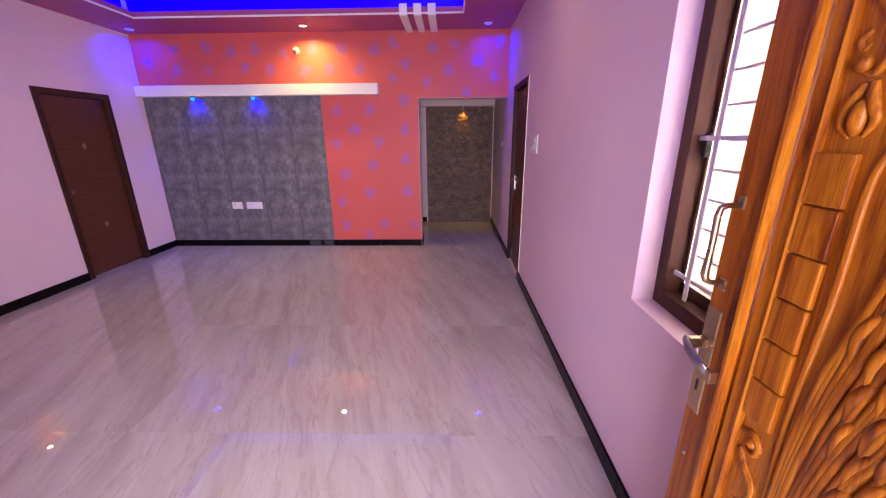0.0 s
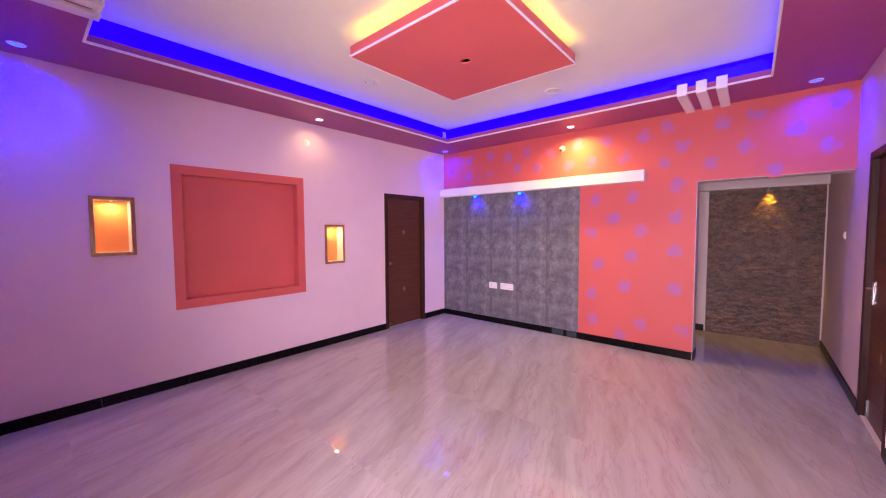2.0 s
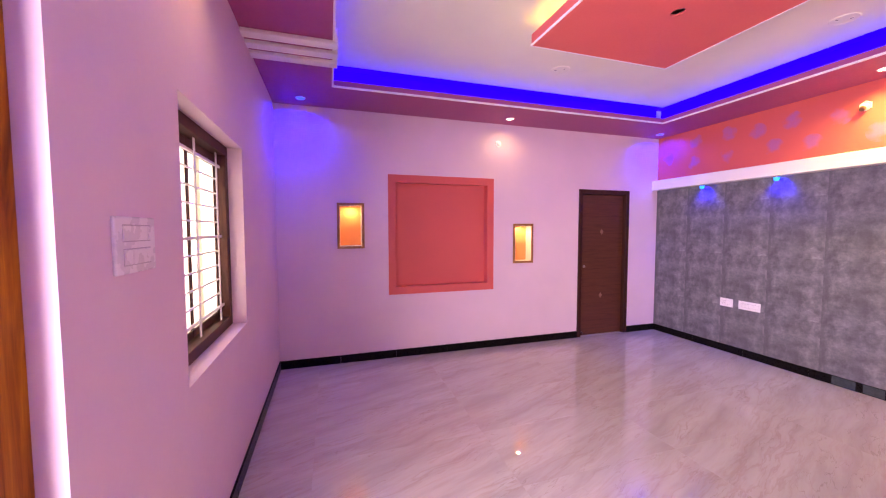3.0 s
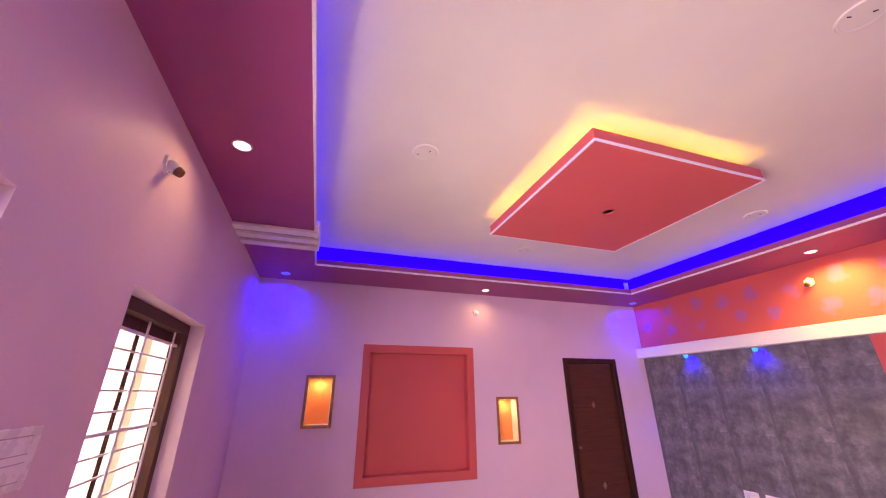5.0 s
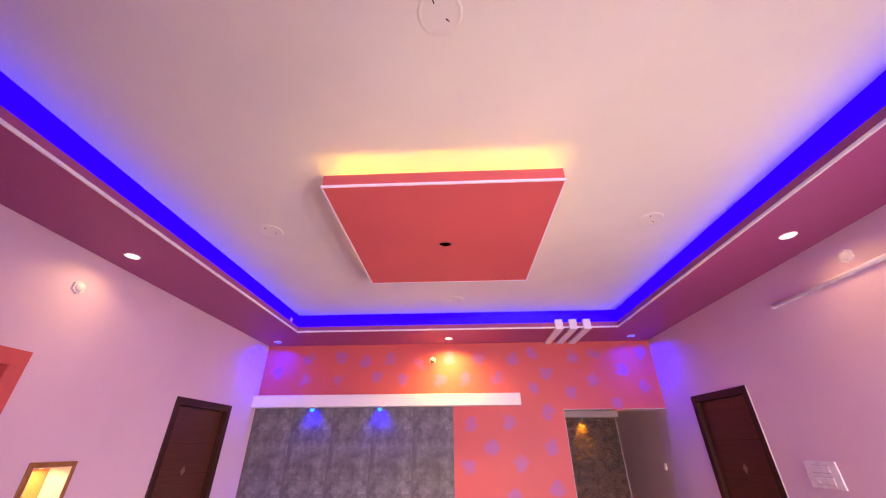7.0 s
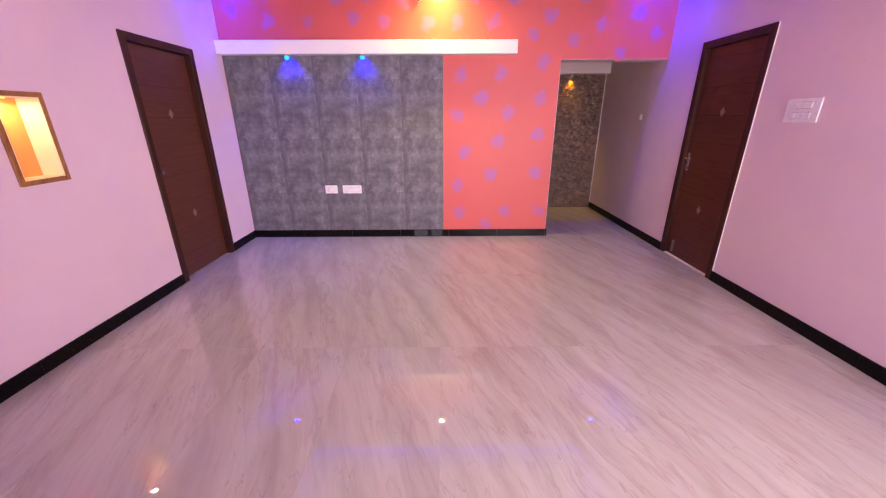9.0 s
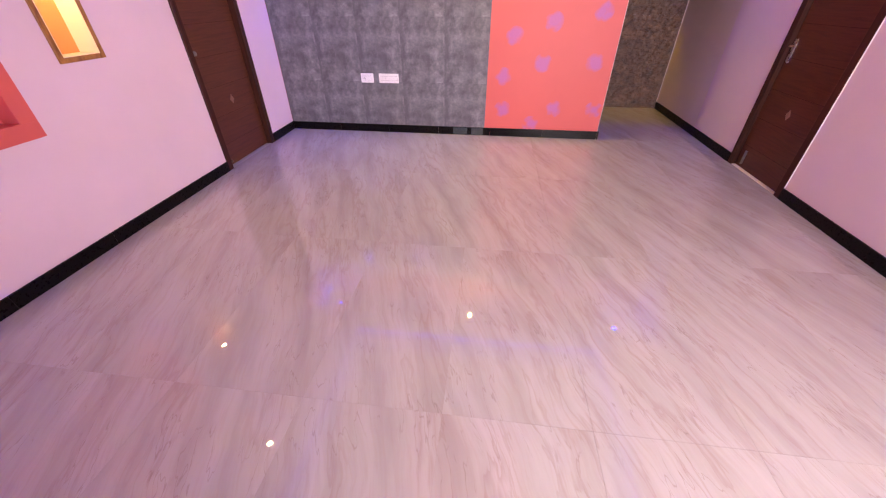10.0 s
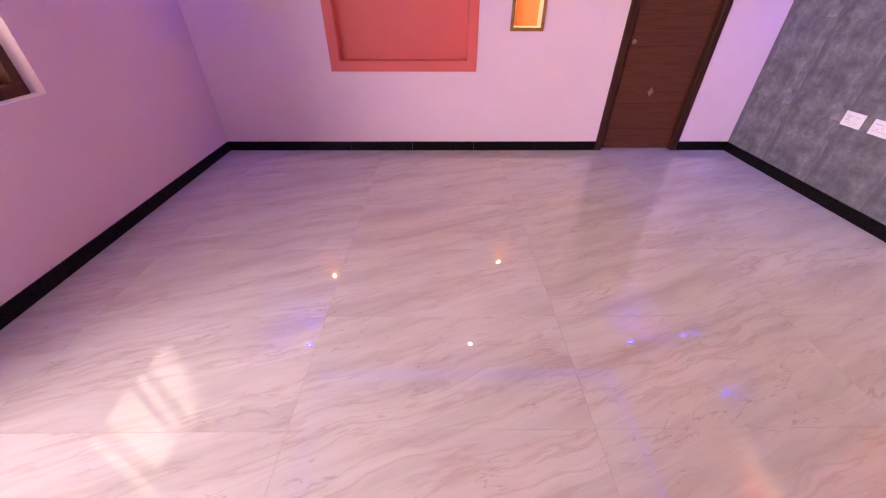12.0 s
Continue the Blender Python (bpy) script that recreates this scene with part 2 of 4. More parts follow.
def wallpaper():
    """Grey concrete-look wallpaper: brushed clouds, a dark run beside each seam and pale worn patches, the print repeating in every drop."""
    n = Nodes("grey_concrete_wallpaper")
    tc = n.add("ShaderNodeTexCoord")
    sep = n.add("ShaderNodeSeparateXYZ")
    n.link(tc.outputs["Object"], sep.inputs[0])
    u = n.math("MULTIPLY", n.math("FRACT", n.math("DIVIDE", n.math("ADD", sep.outputs[0], 3.921), 0.488), 0.0), 0.488)
    w = n.math("MULTIPLY", n.math("FRACT", n.math("DIVIDE", n.math("ADD", sep.outputs[2], 0.06), 0.64), 0.0), 0.64)
    rep = n.add("ShaderNodeCombineXYZ")
    n.link(u, rep.inputs[0])
    n.link(w, rep.inputs[2])

    def scaled(sc, src):
        mp = n.add("ShaderNodeMapping", Scale=sc)
        n.link(src, mp.inputs["Vector"])
        return mp.outputs["Vector"]

    p = rep.outputs[0]
    cloud = n.noise(scaled((1, 1, 0.7), p), 8.5, 6, 0.66, 0.15)
    strokes = n.noise(scaled((0.75, 1, 0.95), p), 19, 5, 0.66, 0.25)
    grain = n.noise(scaled((0.6, 1, 1), tc.outputs["Object"]), 60, 4, 0.6)
    col = n.ramp(cloud, [(0.32, (0.092, 0.088, 0.100)), (0.5, (0.182, 0.175, 0.190)), (0.68, (0.29, 0.282, 0.298))])
    col = n.mix(n.ramp(strokes, [(0.40, (0.36, 0.36, 0.36)), (0.54, (0, 0, 0))]), col, (0.085, 0.08, 0.095))
    col = n.mix(n.ramp(strokes, [(0.60, (0, 0, 0)), (0.78, (0.4, 0.4, 0.4))]), col, (0.34, 0.33, 0.35))
    # the print darkens to one side of the drop and in a band along it
    run = n.math("ADD", u, n.math("MULTIPLY", n.math("SUBTRACT", cloud, 0.5), 0.35))
    dark = n.ramp(run, [(0.03, (0.36, 0.36, 0.36)), (0.12, (0, 0, 0)), (0.21, (0, 0, 0)), (0.28, (0.26, 0.26, 0.26)), (0.35, (0, 0, 0))])
    col = n.mix(dark, col, (0.065, 0.06, 0.075))
    pale = n.math("MULTIPLY", n.ramp(u, [(0.38, (0, 0, 0)), (0.40, (1, 1, 1)), (0.47, (1, 1, 1)), (0.48, (0, 0, 0))]), n.ramp(w, [(0.001, (1, 1, 1)), (0.10, (0, 0, 0))]))
    col = n.mix(n.math("MULTIPLY", pale, n.math("MULTIPLY", grain, 0.75)), col, (0.46, 0.45, 0.47))
    col = n.mix(n.ramp(grain, [(0.42, (0.16, 0.16, 0.16)), (0.60, (0, 0, 0))]), col, (0.08, 0.075, 0.09))
    fade = n.noise(tc.outputs["Object"], 1.7, 3)
    col = n.mix(n.ramp(fade, [(0.35, (0.30, 0.30, 0.30)), (0.65, (0, 0, 0))]), col, (0.12, 0.112, 0.125))
    n.bump(strokes, 0.22, 0.002)
    return n.done(col, 0.58, 0, 0.3)


def stone():
    n = Nodes("dark_split_stone")
    info = n.add("ShaderNodeObjectInfo")
    v = n.coords((1, 1, 1.4))
    a = n.noise(v, 7, 6, 0.65, 0.8)
    b = n.noise(v, 38, 5, 0.65)
    col = n.ramp(a, [(0.3, (0.040, 0.018, 0.009)), (0.52, (0.140, 0.068, 0.036)), (0.74, (0.28, 0.150, 0.082))])
    col = n.mix(n.math("MULTIPLY", info.outputs["Random"], 0.3), col, (0.055, 0.03, 0.02))
    n.bump(n.mix(0.5, a, b), 0.9, 0.02)
    return n.done(col, n.ramp(b, [(0.2, (0.18,) * 3), (0.8, (0.4,) * 3)]))


def dabbed(name, ground, c):
    """Sponged stencil paint over wall paint: a flower of soft, broken blotches that thins out to the bare wall colour."""
    n = Nodes(name)
    info = n.add("ShaderNodeObjectInfo")
    tc = n.add("ShaderNodeTexCoord")
    pos = n.add("ShaderNodeNewGeometry").outputs["Position"]
    ln = n.t.nodes.new("ShaderNodeVectorMath")
    ln.operation = "LENGTH"
    n.link(tc.outputs["Object"], ln.inputs[0])
    sh = n.t.nodes.new("ShaderNodeVectorMath")
    n.link(tc.outputs["Object"], sh.inputs[0])
    cb = n.add("ShaderNodeCombineXYZ")
    n.link(n.math("MULTIPLY", info.outputs["Random"], 40.0), cb.inputs[1])
    n.link(cb.outputs[0], sh.inputs[1])
    lobes = n.noise(sh.outputs[0], 13, 1, 0.3)
    grain = n.noise(sh.outputs[0], 85, 2, 0.5)
    body = n.math("SUBTRACT", n.math("ADD", n.math("MULTIPLY", lobes, 0.62), n.math("MULTIPLY", grain, 0.10)), n.math("MULTIPLY", ln.outputs["Value"], 3.8))
    cover = n.ramp(body, [(0.0, (0, 0, 0)), (0.10, (0.45, 0.45, 0.45)), (0.24, (0.85, 0.85, 0.85))])
    big, fine = n.noise(pos, 1.3, 4), n.noise(pos, 60, 3)
    wall = n.mix(n.ramp(big, [(0.3, (0, 0, 0)), (0.7, (1, 1, 1))]), shade(ground, 0.93), shade(ground, 1.035))
    wall = n.mix(n.math("MULTIPLY", fine, 0.25), wall, shade(ground, 0.93))
    n.bump(n.noise(pos, 220, 3), 0.12, 0.001)
    return n.done(n.mix(cover, wall, n.mix(grain, shade(c, 0.92), shade(c, 1.08))), 0.5, 0, 0.4)


def frosted(name, c):
    n = Nodes(name)
    tr = n.add("ShaderNodeBsdfTranslucent")
    tr.inputs["Color"].default_value = (*c, 1)
    gl = n.add("ShaderNodeBsdfGlossy", Roughness=0.25)
    mx = n.add("ShaderNodeMixShader", Fac=0.06)
    n.link(tr.outputs[0], mx.inputs[1])
    n.link(gl.outputs[0], mx.inputs[2])
    n.link(mx.outputs[0], n.t.nodes["Material Output"].inputs["Surface"])
    return n.m


LILAC = (0.75, 0.565, 0.655)
M_WALL = paint("lilac_wall_paint", LILAC)
M_BEIGE = paint("beige_wall_paint", (0.74, 0.60, 0.56))
CORAL = (0.65, 0.120, 0.105)
M_CORAL = paint("coral_wall_paint", CORAL)
M_MAUVE = paint("mauve_ceiling_paint", (0.36, 0.075, 0.21))
M_WHITE = paint("white_ceiling_paint", (0.75, 0.74, 0.575))
M_TRIM = paint("white_gypsum_trim", (0.84, 0.80, 0.80), 0.45, 0.04)
M_STENCIL = dabbed("violet_stencil_paint", CORAL, (0.43, 0.13, 0.36))
M_PAPER = wallpaper()
M_FLOOR = floor_marble()
M_GROUT = plain("tile_joint", (0.42, 0.35, 0.30), 0.6)
M_BASE = plain("black_granite", (0.005, 0.004, 0.004), 0.30, 0, 0.3, 60, 0.12)
M_DOOR = wood("dark_door_laminate", (0.066, 0.019, 0.010), (0.095, 0.028, 0.014), (0.122, 0.038, 0.019), (0.06, 0.06, 1), 30, 0.35)
M_DFRAME = wood("dark_door_frame_wood", (0.022, 0.006, 0.004), (0.052, 0.015, 0.009), (0.075, 0.023, 0.014), (1, 1, 0.06), 20, 0.48, spec=0.25)
M_WINWOOD = wood("dark_window_wood", (0.045, 0.016, 0.010), (0.088, 0.032, 0.021), (0.12, 0.046, 0.030), (1, 1, 0.1), 16, 0.5, spec=0.25)
M_TEAK = wood("varnished_teak", (0.12, 0.020, 0.001), (0.44, 0.128, 0.002), (0.68, 0.250, 0.004), (1, 1, 0.05), 26, 0.32, 0.20, spec=0.22)
M_TEAK_H = wood("varnished_teak_rail", (0.12, 0.020, 0.001), (0.44, 0.128, 0.002), (0.68, 0.250, 0.004), (0.05, 1, 1), 26, 0.32, 0.20, spec=0.22)
M_STILE = wood("varnished_red_teak", (0.10, 0.018, 0.002), (0.32, 0.082, 0.004), (0.46, 0.140, 0.006), (1, 1, 0.05), 22, 0.32, 0.20, spec=0.22)
M_JAMB = wood("waxed_teak_jamb", (0.10, 0.020, 0.001), (0.37, 0.112, 0.003), (0.60, 0.225, 0.006), (1, 1, 0.055), 16, 0.55, 0.0, spec=0.15)
M_NICHEWOOD = wood("golden_niche_wood", (0.16, 0.06, 0.015), (0.34, 0.15, 0.04), (0.45, 0.21, 0.06), (1, 1, 0.3), 14, 0.35, 0.3)
M_ORANGE = paint("orange_niche_paint", (0.80, 0.30, 0.09))
M_CREAM = paint("cream_niche_paint", (0.84, 0.74, 0.55))
M_STONE = stone()
M_GRILL = plain("white_enamel_steel", (0.78, 0.76, 0.74), 0.35)
M_FROST = frosted("frosted_glass", (0.93, 0.89, 0.78))
M_FROST_EDGE = frosted("beige_frosted_strip", (0.62, 0.59, 0.52))
M_PLASTIC = plain("white_switch_plastic", (0.80, 0.77, 0.78), 0.28, 0, 0.02)
M_PALE = plain("pale_skirting_patch", (0.045, 0.055, 0.062), 0.18, 0, 0.4, 40)
M_GREYPL = plain("grey_switch_gap", (0.42, 0.38, 0.42), 0.5)
M_BRASS = plain("antique_brass", (0.50, 0.37, 0.23), 0.3, 1.0, 0.2)
M_CHROME = plain("bright_steel", (0.72, 0.70, 0.70), 0.28, 1.0)
M_STEEL = plain("dark_steel", (0.35, 0.33, 0.32), 0.3, 1.0)
M_DARK = plain("dark_void", (0.01, 0.008, 0.008), 0.8)
M_BROWNPL = plain("brown_bakelite", (0.22, 0.10, 0.055), 0.35)
M_INLAY = plain("pale_wood_inlay", (0.24, 0.13, 0.09), 0.4)
M_YELLOW = paint("yellow_outside_paint", (0.72, 0.46, 0.09))
M_GROUND = plain("outside_concrete", (0.32, 0.30, 0.27), 0.8, 0, 0.2, 3)
# emission painted in for the blue-lit cove surfaces
M_BLUEWASH = glow("blue_cove_wash", (0.008, 0.0, 1.0), BLUE_WASH, 0.05)
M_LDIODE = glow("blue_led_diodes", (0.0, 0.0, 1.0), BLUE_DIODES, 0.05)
M_LYELLOW = glow("yellow_led", (1.0, 0.70, 0.06), YELLOW_STRIP)
M_LENSB = glow("blue_lamp_lens", (0.02, 0.05, 1.0), 4)
M_LENSC = glow("cyan_blue_lamp_lens", (0.01, 0.20, 1.0), 3)
M_LENSW = glow("warm_lamp_lens", (1.0, 0.80, 0.56), 5)
M_LENSY = glow("amber_lamp_lens", (1.0, 0.62, 0.12), 2.5)

# ---- the room's plan ----
XL, XR, YF, YB = -3.925, 1.03, 0.608, 5.85
TH, SOFFIT, TOP = 0.23, 2.86, 3.07
YE = 7.44
TX0, TX1, TY0, TY1 = -3.285, 0.412, 1.203, 5.197
LDOOR = (4.455, 5.325, 2.08)
RDOOR = (4.46, 5.285, 2.12)
FWIN = (-2.385, -1.325, 0.905, 2.062)
RWIN = (0.93, 2.04, 0.90, 2.18)
ENT = (-0.64, 0.97, 2.12)
OPEN = (-0.17, XR, 2.06)
NICHE = (1.81, 3.16, 0.756, 2.17)
NICHE_A = (1.235, 1.535, 1.313, 1.829)
NICHE_B = (3.44, 3.735, 1.083, 1.60)


def inner(n, d):
    return (n[0] + d, n[1] - d, n[2] + d, n[3] - d)


def structure(name, bm, material, label, category):
    return tagged(part(name, bm, material), label, category, "", "structure")


# ---- walls, with their openings ----
wall_left = structure("wall_left", wall_bm(YF - TH, YB + TH, 0, TOP, TH, [(LDOOR[0] + 0.03, LDOOR[1] - 0.03, 0, LDOOR[2] - 0.03), inner(NICHE, 0.085), inner(NICHE_A, 0.028), inner(NICHE_B, 0.028)],
    lambda u, w, z: (XL - w, u, z)), M_WALL, "pale lilac painted wall with niches and a door", "wall")
wall_right = structure("wall_right", wall_bm(YF - TH, 6.17, 0, TOP, TH, [(RDOOR[0] + 0.03, RDOOR[1] - 0.03, 0, RDOOR[2] - 0.03), RWIN],
    lambda u, w, z: (XR + w, u, z)), M_WALL, "pale lilac painted wall with a door and a window", "wall")
wall_front = structure("wall_front", wall_bm(XL, XR, 0, TOP, TH, [(ENT[0], ENT[1], 0, ENT[2]), FWIN],
    lambda u, w, z: (u, YF - w, z)), M_WALL, "pale lilac painted wall with the entrance and a window", "wall")
wall_back = structure("wall_back", wall_bm(XL, XR, 0, TOP, TH, [(OPEN[0], XR, 0, OPEN[2])],
    lambda u, w, z: (u, YB + w, z)), M_CORAL, "coral painted feature wall with violet stencilled flowers", "wall")
structure("wall_opening_lining", boxes([(OPEN[0] - 0.001, OPEN[0] + 0.005, YB + 0.004, YB + TH, 0, OPEN[2]), (OPEN[0] + 0.005, XR - 0.004, YB + 0.004, YB + TH, OPEN[2] - 0.005, OPEN[2] + 0.001)]), M_BEIGE,
    "pale plastered lining of the passage opening", "wall")

# the passage behind
structure("wall_passage_right", wall_bm(6.17, YE + TH, 0, 2.75, TH, [], lambda u, w, z: (XR + w, u, z)), M_BEIGE, "beige painted passage wall", "wall")
structure("wall_passage_end", wall_bm(-1.6, XR, 0, 2.75, TH, [], lambda u, w, z: (u, YE + w, z)), M_BEIGE, "beige painted end wall of the passage", "wall")
structure("wall_passage_left", wall_bm(YB + TH, YE, 0, 2.75, TH, [], lambda u, w, z: (-1.6 - w, u, z)), M_BEIGE, "beige painted passage wall", "wall")
structure("ceiling_passage", box(-1.6, XR, YB + TH, YE, 2.65, 2.75), M_WHITE, "white painted passage ceiling", "ceiling")
structure("passage_beam", box(-0.6, XR - 0.002, YE - 0.13, YE - 0.002, 2.065, 2.648, bevel=0.004), M_BEIGE, "pale boxed beam above the stone cladding", "beam")

# ---- ceiling: mauve border, cove and white tray ----
structure("ceiling", box(XL, XR, YF, YB, TOP, TOP + 0.1), M_WHITE, "white painted recessed tray ceiling", "ceiling")
structure("ceiling_border", boxes([
    (XL, XR, YF, TY0, SOFFIT, SOFFIT + 0.025), (XL, XR, TY1, YB, SOFFIT, SOFFIT + 0.025),
    (XL, TX0, TY0, TY1, SOFFIT, SOFFIT + 0.025), (TX1, XR, TY0, TY1, SOFFIT, SOFFIT + 0.025),
    (TX0 - 0.02, TX1 + 0.02, TY0 - 0.02, TY0, SOFFIT + 0.025, SOFFIT + 0.060), (TX0 - 0.02, TX1 + 0.02, TY1, TY1 + 0.02, SOFFIT + 0.025, SOFFIT + 0.060),
    (TX0 - 0.02, TX0, TY0, TY1, SOFFIT + 0.025, SOFFIT + 0.060), (TX1, TX1 + 0.02, TY0, TY1, SOFFIT + 0.025, SOFFIT + 0.060)]), M_MAUVE, "mauve painted dropped ceiling border with a lip", "ceiling")
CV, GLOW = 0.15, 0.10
structure("ceiling_cove", boxes([
    (TX0 - CV - 0.03, TX1 + CV + 0.03, TY0 - CV - 0.03, TY0 - CV, SOFFIT + 0.025, TOP), (TX0 - CV - 0.03, TX1 + CV + 0.03, TY1 + CV, TY1 + CV + 0.03, SOFFIT + 0.025, TOP),
    (TX0 - CV - 0.03, TX0 - CV, TY0 - CV, TY1 + CV, SOFFIT + 0.025, TOP), (TX1 + CV, TX1 + CV + 0.03, TY0 - CV, TY1 + CV, SOFFIT + 0.025, TOP)]), M_WHITE, "white back of the ceiling's light cove", "ceiling")
structure("trim_cove", boxes([
    (TX0 - 0.006, TX1 + 0.006, TY0 - 0.008, TY0 + 0.008, SOFFIT - 0.008, SOFFIT + 0.010), (TX0 - 0.006, TX1 + 0.006, TY1 - 0.008, TY1 + 0.008, SOFFIT - 0.008, SOFFIT + 0.010),
    (TX0 - 0.008, TX0 + 0.008, TY0 + 0.008, TY1 - 0.008, SOFFIT - 0.008, SOFFIT + 0.010), (TX1 - 0.008, TX1 + 0.008, TY0 + 0.008, TY1 - 0.008, SOFFIT - 0.008, SOFFIT + 0.010)], 0.003), M_TRIM, "thin white bead round the ceiling tray", "trim")
# glowing band on cove back and ceiling paints in the diodes' blue wash
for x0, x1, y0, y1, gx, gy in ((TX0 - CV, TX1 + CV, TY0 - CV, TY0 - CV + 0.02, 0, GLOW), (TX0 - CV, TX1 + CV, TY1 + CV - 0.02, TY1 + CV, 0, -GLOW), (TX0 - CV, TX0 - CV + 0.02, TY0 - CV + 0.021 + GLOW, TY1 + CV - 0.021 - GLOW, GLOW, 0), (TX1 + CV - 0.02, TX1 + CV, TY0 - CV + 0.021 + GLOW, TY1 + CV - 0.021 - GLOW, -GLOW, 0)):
    strip = tagged(part("led_glow", boxes([(x0, x1, y0, y1, SOFFIT + 0.025, TOP - 0.005), (x0, x1 + gx, y0, y1 + gy, TOP - 0.005, TOP - 0.001) if gx + gy > 0 else (x0 + gx, x1, y0 + gy, y1, TOP - 0.005, TOP - 0.001)]), M_BLUEWASH), "glowing blue band painting the strip light's wash on cove and ceiling", "strip light", "cove strip lights")
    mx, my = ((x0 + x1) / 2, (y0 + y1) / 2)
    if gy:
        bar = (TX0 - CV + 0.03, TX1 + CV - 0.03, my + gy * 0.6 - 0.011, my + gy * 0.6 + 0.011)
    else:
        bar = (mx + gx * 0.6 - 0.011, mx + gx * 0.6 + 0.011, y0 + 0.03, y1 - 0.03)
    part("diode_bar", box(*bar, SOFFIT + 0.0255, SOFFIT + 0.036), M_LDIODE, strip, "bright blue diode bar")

# ---- skirting, in lengths of black granite ----
def skirting(rows):
    for i, (x0, x1, y0, y1) in enumerate(rows):
        alongx = abs(x1 - x0) > abs(y1 - y0)
        a, b = (x0, x1) if alongx else (y0, y1)
        n = max(1, round((b - a) / 0.62))
        for k in range(n):
            p, q = a + (b - a) * k / n + 0.0008, a + (b - a) * (k + 1) / n - 0.0008
            bm = box(p, q, y0, y1, 0, 0.092, bevel=0.0015) if alongx else box(x0, x1, p, q, 0, 0.092, bevel=0.0015)
            part("skirting_tile", bm, M_BASE, base)


base = tagged(new("baseboard"), "polished black granite skirting along the walls", "baseboard", "", "structure")
K = 0.014
skirting([(XL, XL + K, YF, LDOOR[0]), (XL, XL + K, LDOOR[1], YB), (XL + K, OPEN[0], YB - K, YB), (XR - K, XR, YF, RDOOR[0]), (XR - K, XR, RDOOR[1], YE),
    (XL + K, ENT[0], YF, YF + K), (ENT[1], XR - K, YF, YF + K), (OPEN[0] + 0.005, OPEN[0] + 0.005 + K, YB - K, YB + TH), (-1.6, -0.19, YE - K, YE), (-1.6, OPEN[0], YB + TH, YB + TH + K)])

# thin pale patches on two lengths of skirting by the wallpaper's edge
for a, b in ((-1.86, -1.69), (-1.64, -1.50)):
    part("film", box(a, b, YB - K - 0.0012, YB - K - 0.0002, 0.006, 0.088), M_PALE, base, "pale patch on the skirting")

# ---- outside: ground, and yellow walls added past the entrance as a backdrop ----
structure("ground", box(-3000, 3000, -3000, 3000, -0.25, -0.16), M_GROUND, "grey concrete ground outside the house", "ground")
structure("porch_floor", box(-4.2, 1.3, -0.6, YF - TH, -0.16, -0.02), M_GROUND, "grey concrete porch floor", "ground")
structure("wall_porch", box(-1.30, -1.20, -2.0, YF - TH, -0.02, 2.6), M_YELLOW, "plain yellow side wall added past the entrance as a backdrop", "wall")
structure("wall_boundary", box(-6, 4, -2.2, -2.0, -0.16, 1.7), M_YELLOW, "plain yellow wall added outside as a backdrop", "wall")

# ---- ceiling panel ----
PX0, PX1, PY0, PY1, PZ = -2.12, -0.83, 2.60, 3.885, 2.885
def hole_plate(x0, x1, y0, y1, z0, z1, cx, cy, r, n=24):
    """A plate with a round hole."""
    bm = bmesh.new()
    rings = []
    for z in (z0, z1):
        outer, hole = [], []
        for i in range(n):
            a = 2 * math.pi * i / n
            c, s = math.cos(a), math.sin(a)
            k = 1 / max(abs(c), abs(s))
            outer.append(bm.verts.new(((x0 + x1) / 2 + c * k * (x1 - x0) / 2, (y0 + y1) / 2 + s * k * (y1 - y0) / 2, z)))
            hole.append(bm.verts.new((cx + r * c, cy + r * s * 0.9, z)))
        rings.append((outer, hole))
    for i in range(n):
        j = (i + 1) % n
        for o, h in rings:
            bm.faces.new((o[i], o[j], h[j], h[i]))
        for k in (0, 1):
            a, b = rings[0][k], rings[1][k]
            bm.faces.new((a[i], a[j], b[j], b[i]))
    bmesh.ops.recalc_face_normals(bm, faces=bm.faces[:])
    return bm


panel = thing("ceiling_panel", -1.475, 3.2425, PZ, label="coral square panel hung under the white ceiling with a white edge bead", category="ceiling panel")
def local(bm, ob):
    bmesh.ops.translate(bm, verts=bm.verts[:], vec=-ob.location)
    return bm


part("panel_board", local(hole_plate(PX0, PX1, PY0, PY1, PZ, PZ + 0.012, -1.483, 3.256, 0.042), panel), M_CORAL, panel)
part("panel_edge", local(boxes([(PX0, PX1, PY0, PY0 + 0.012, PZ + 0.012, PZ + 0.08), (PX0, PX1, PY1 - 0.012, PY1, PZ + 0.012, PZ + 0.08), (PX0, PX0 + 0.012, PY0 + 0.012, PY1 - 0.012, PZ + 0.012, PZ + 0.08), (PX1 - 0.012, PX1, PY0 + 0.012, PY1 - 0.012, PZ + 0.012, PZ + 0.08)]), panel), M_CORAL, panel)
part("edge_bead", local(boxes([(PX0 - 0.004, PX1 + 0.004, PY0 - 0.006, PY0 + 0.004, PZ - 0.003, PZ + 0.010), (PX0 - 0.004, PX1 + 0.004, PY1 - 0.004, PY1 + 0.006, PZ - 0.003, PZ + 0.010), (PX0 - 0.006, PX0 + 0.004, PY0 + 0.004, PY1 - 0.004, PZ - 0.003, PZ + 0.010), (PX1 - 0.004, PX1 + 0.006, PY0 + 0.004, PY1 - 0.004, PZ - 0.003, PZ + 0.010)]), panel), M_TRIM, panel, "white bead")
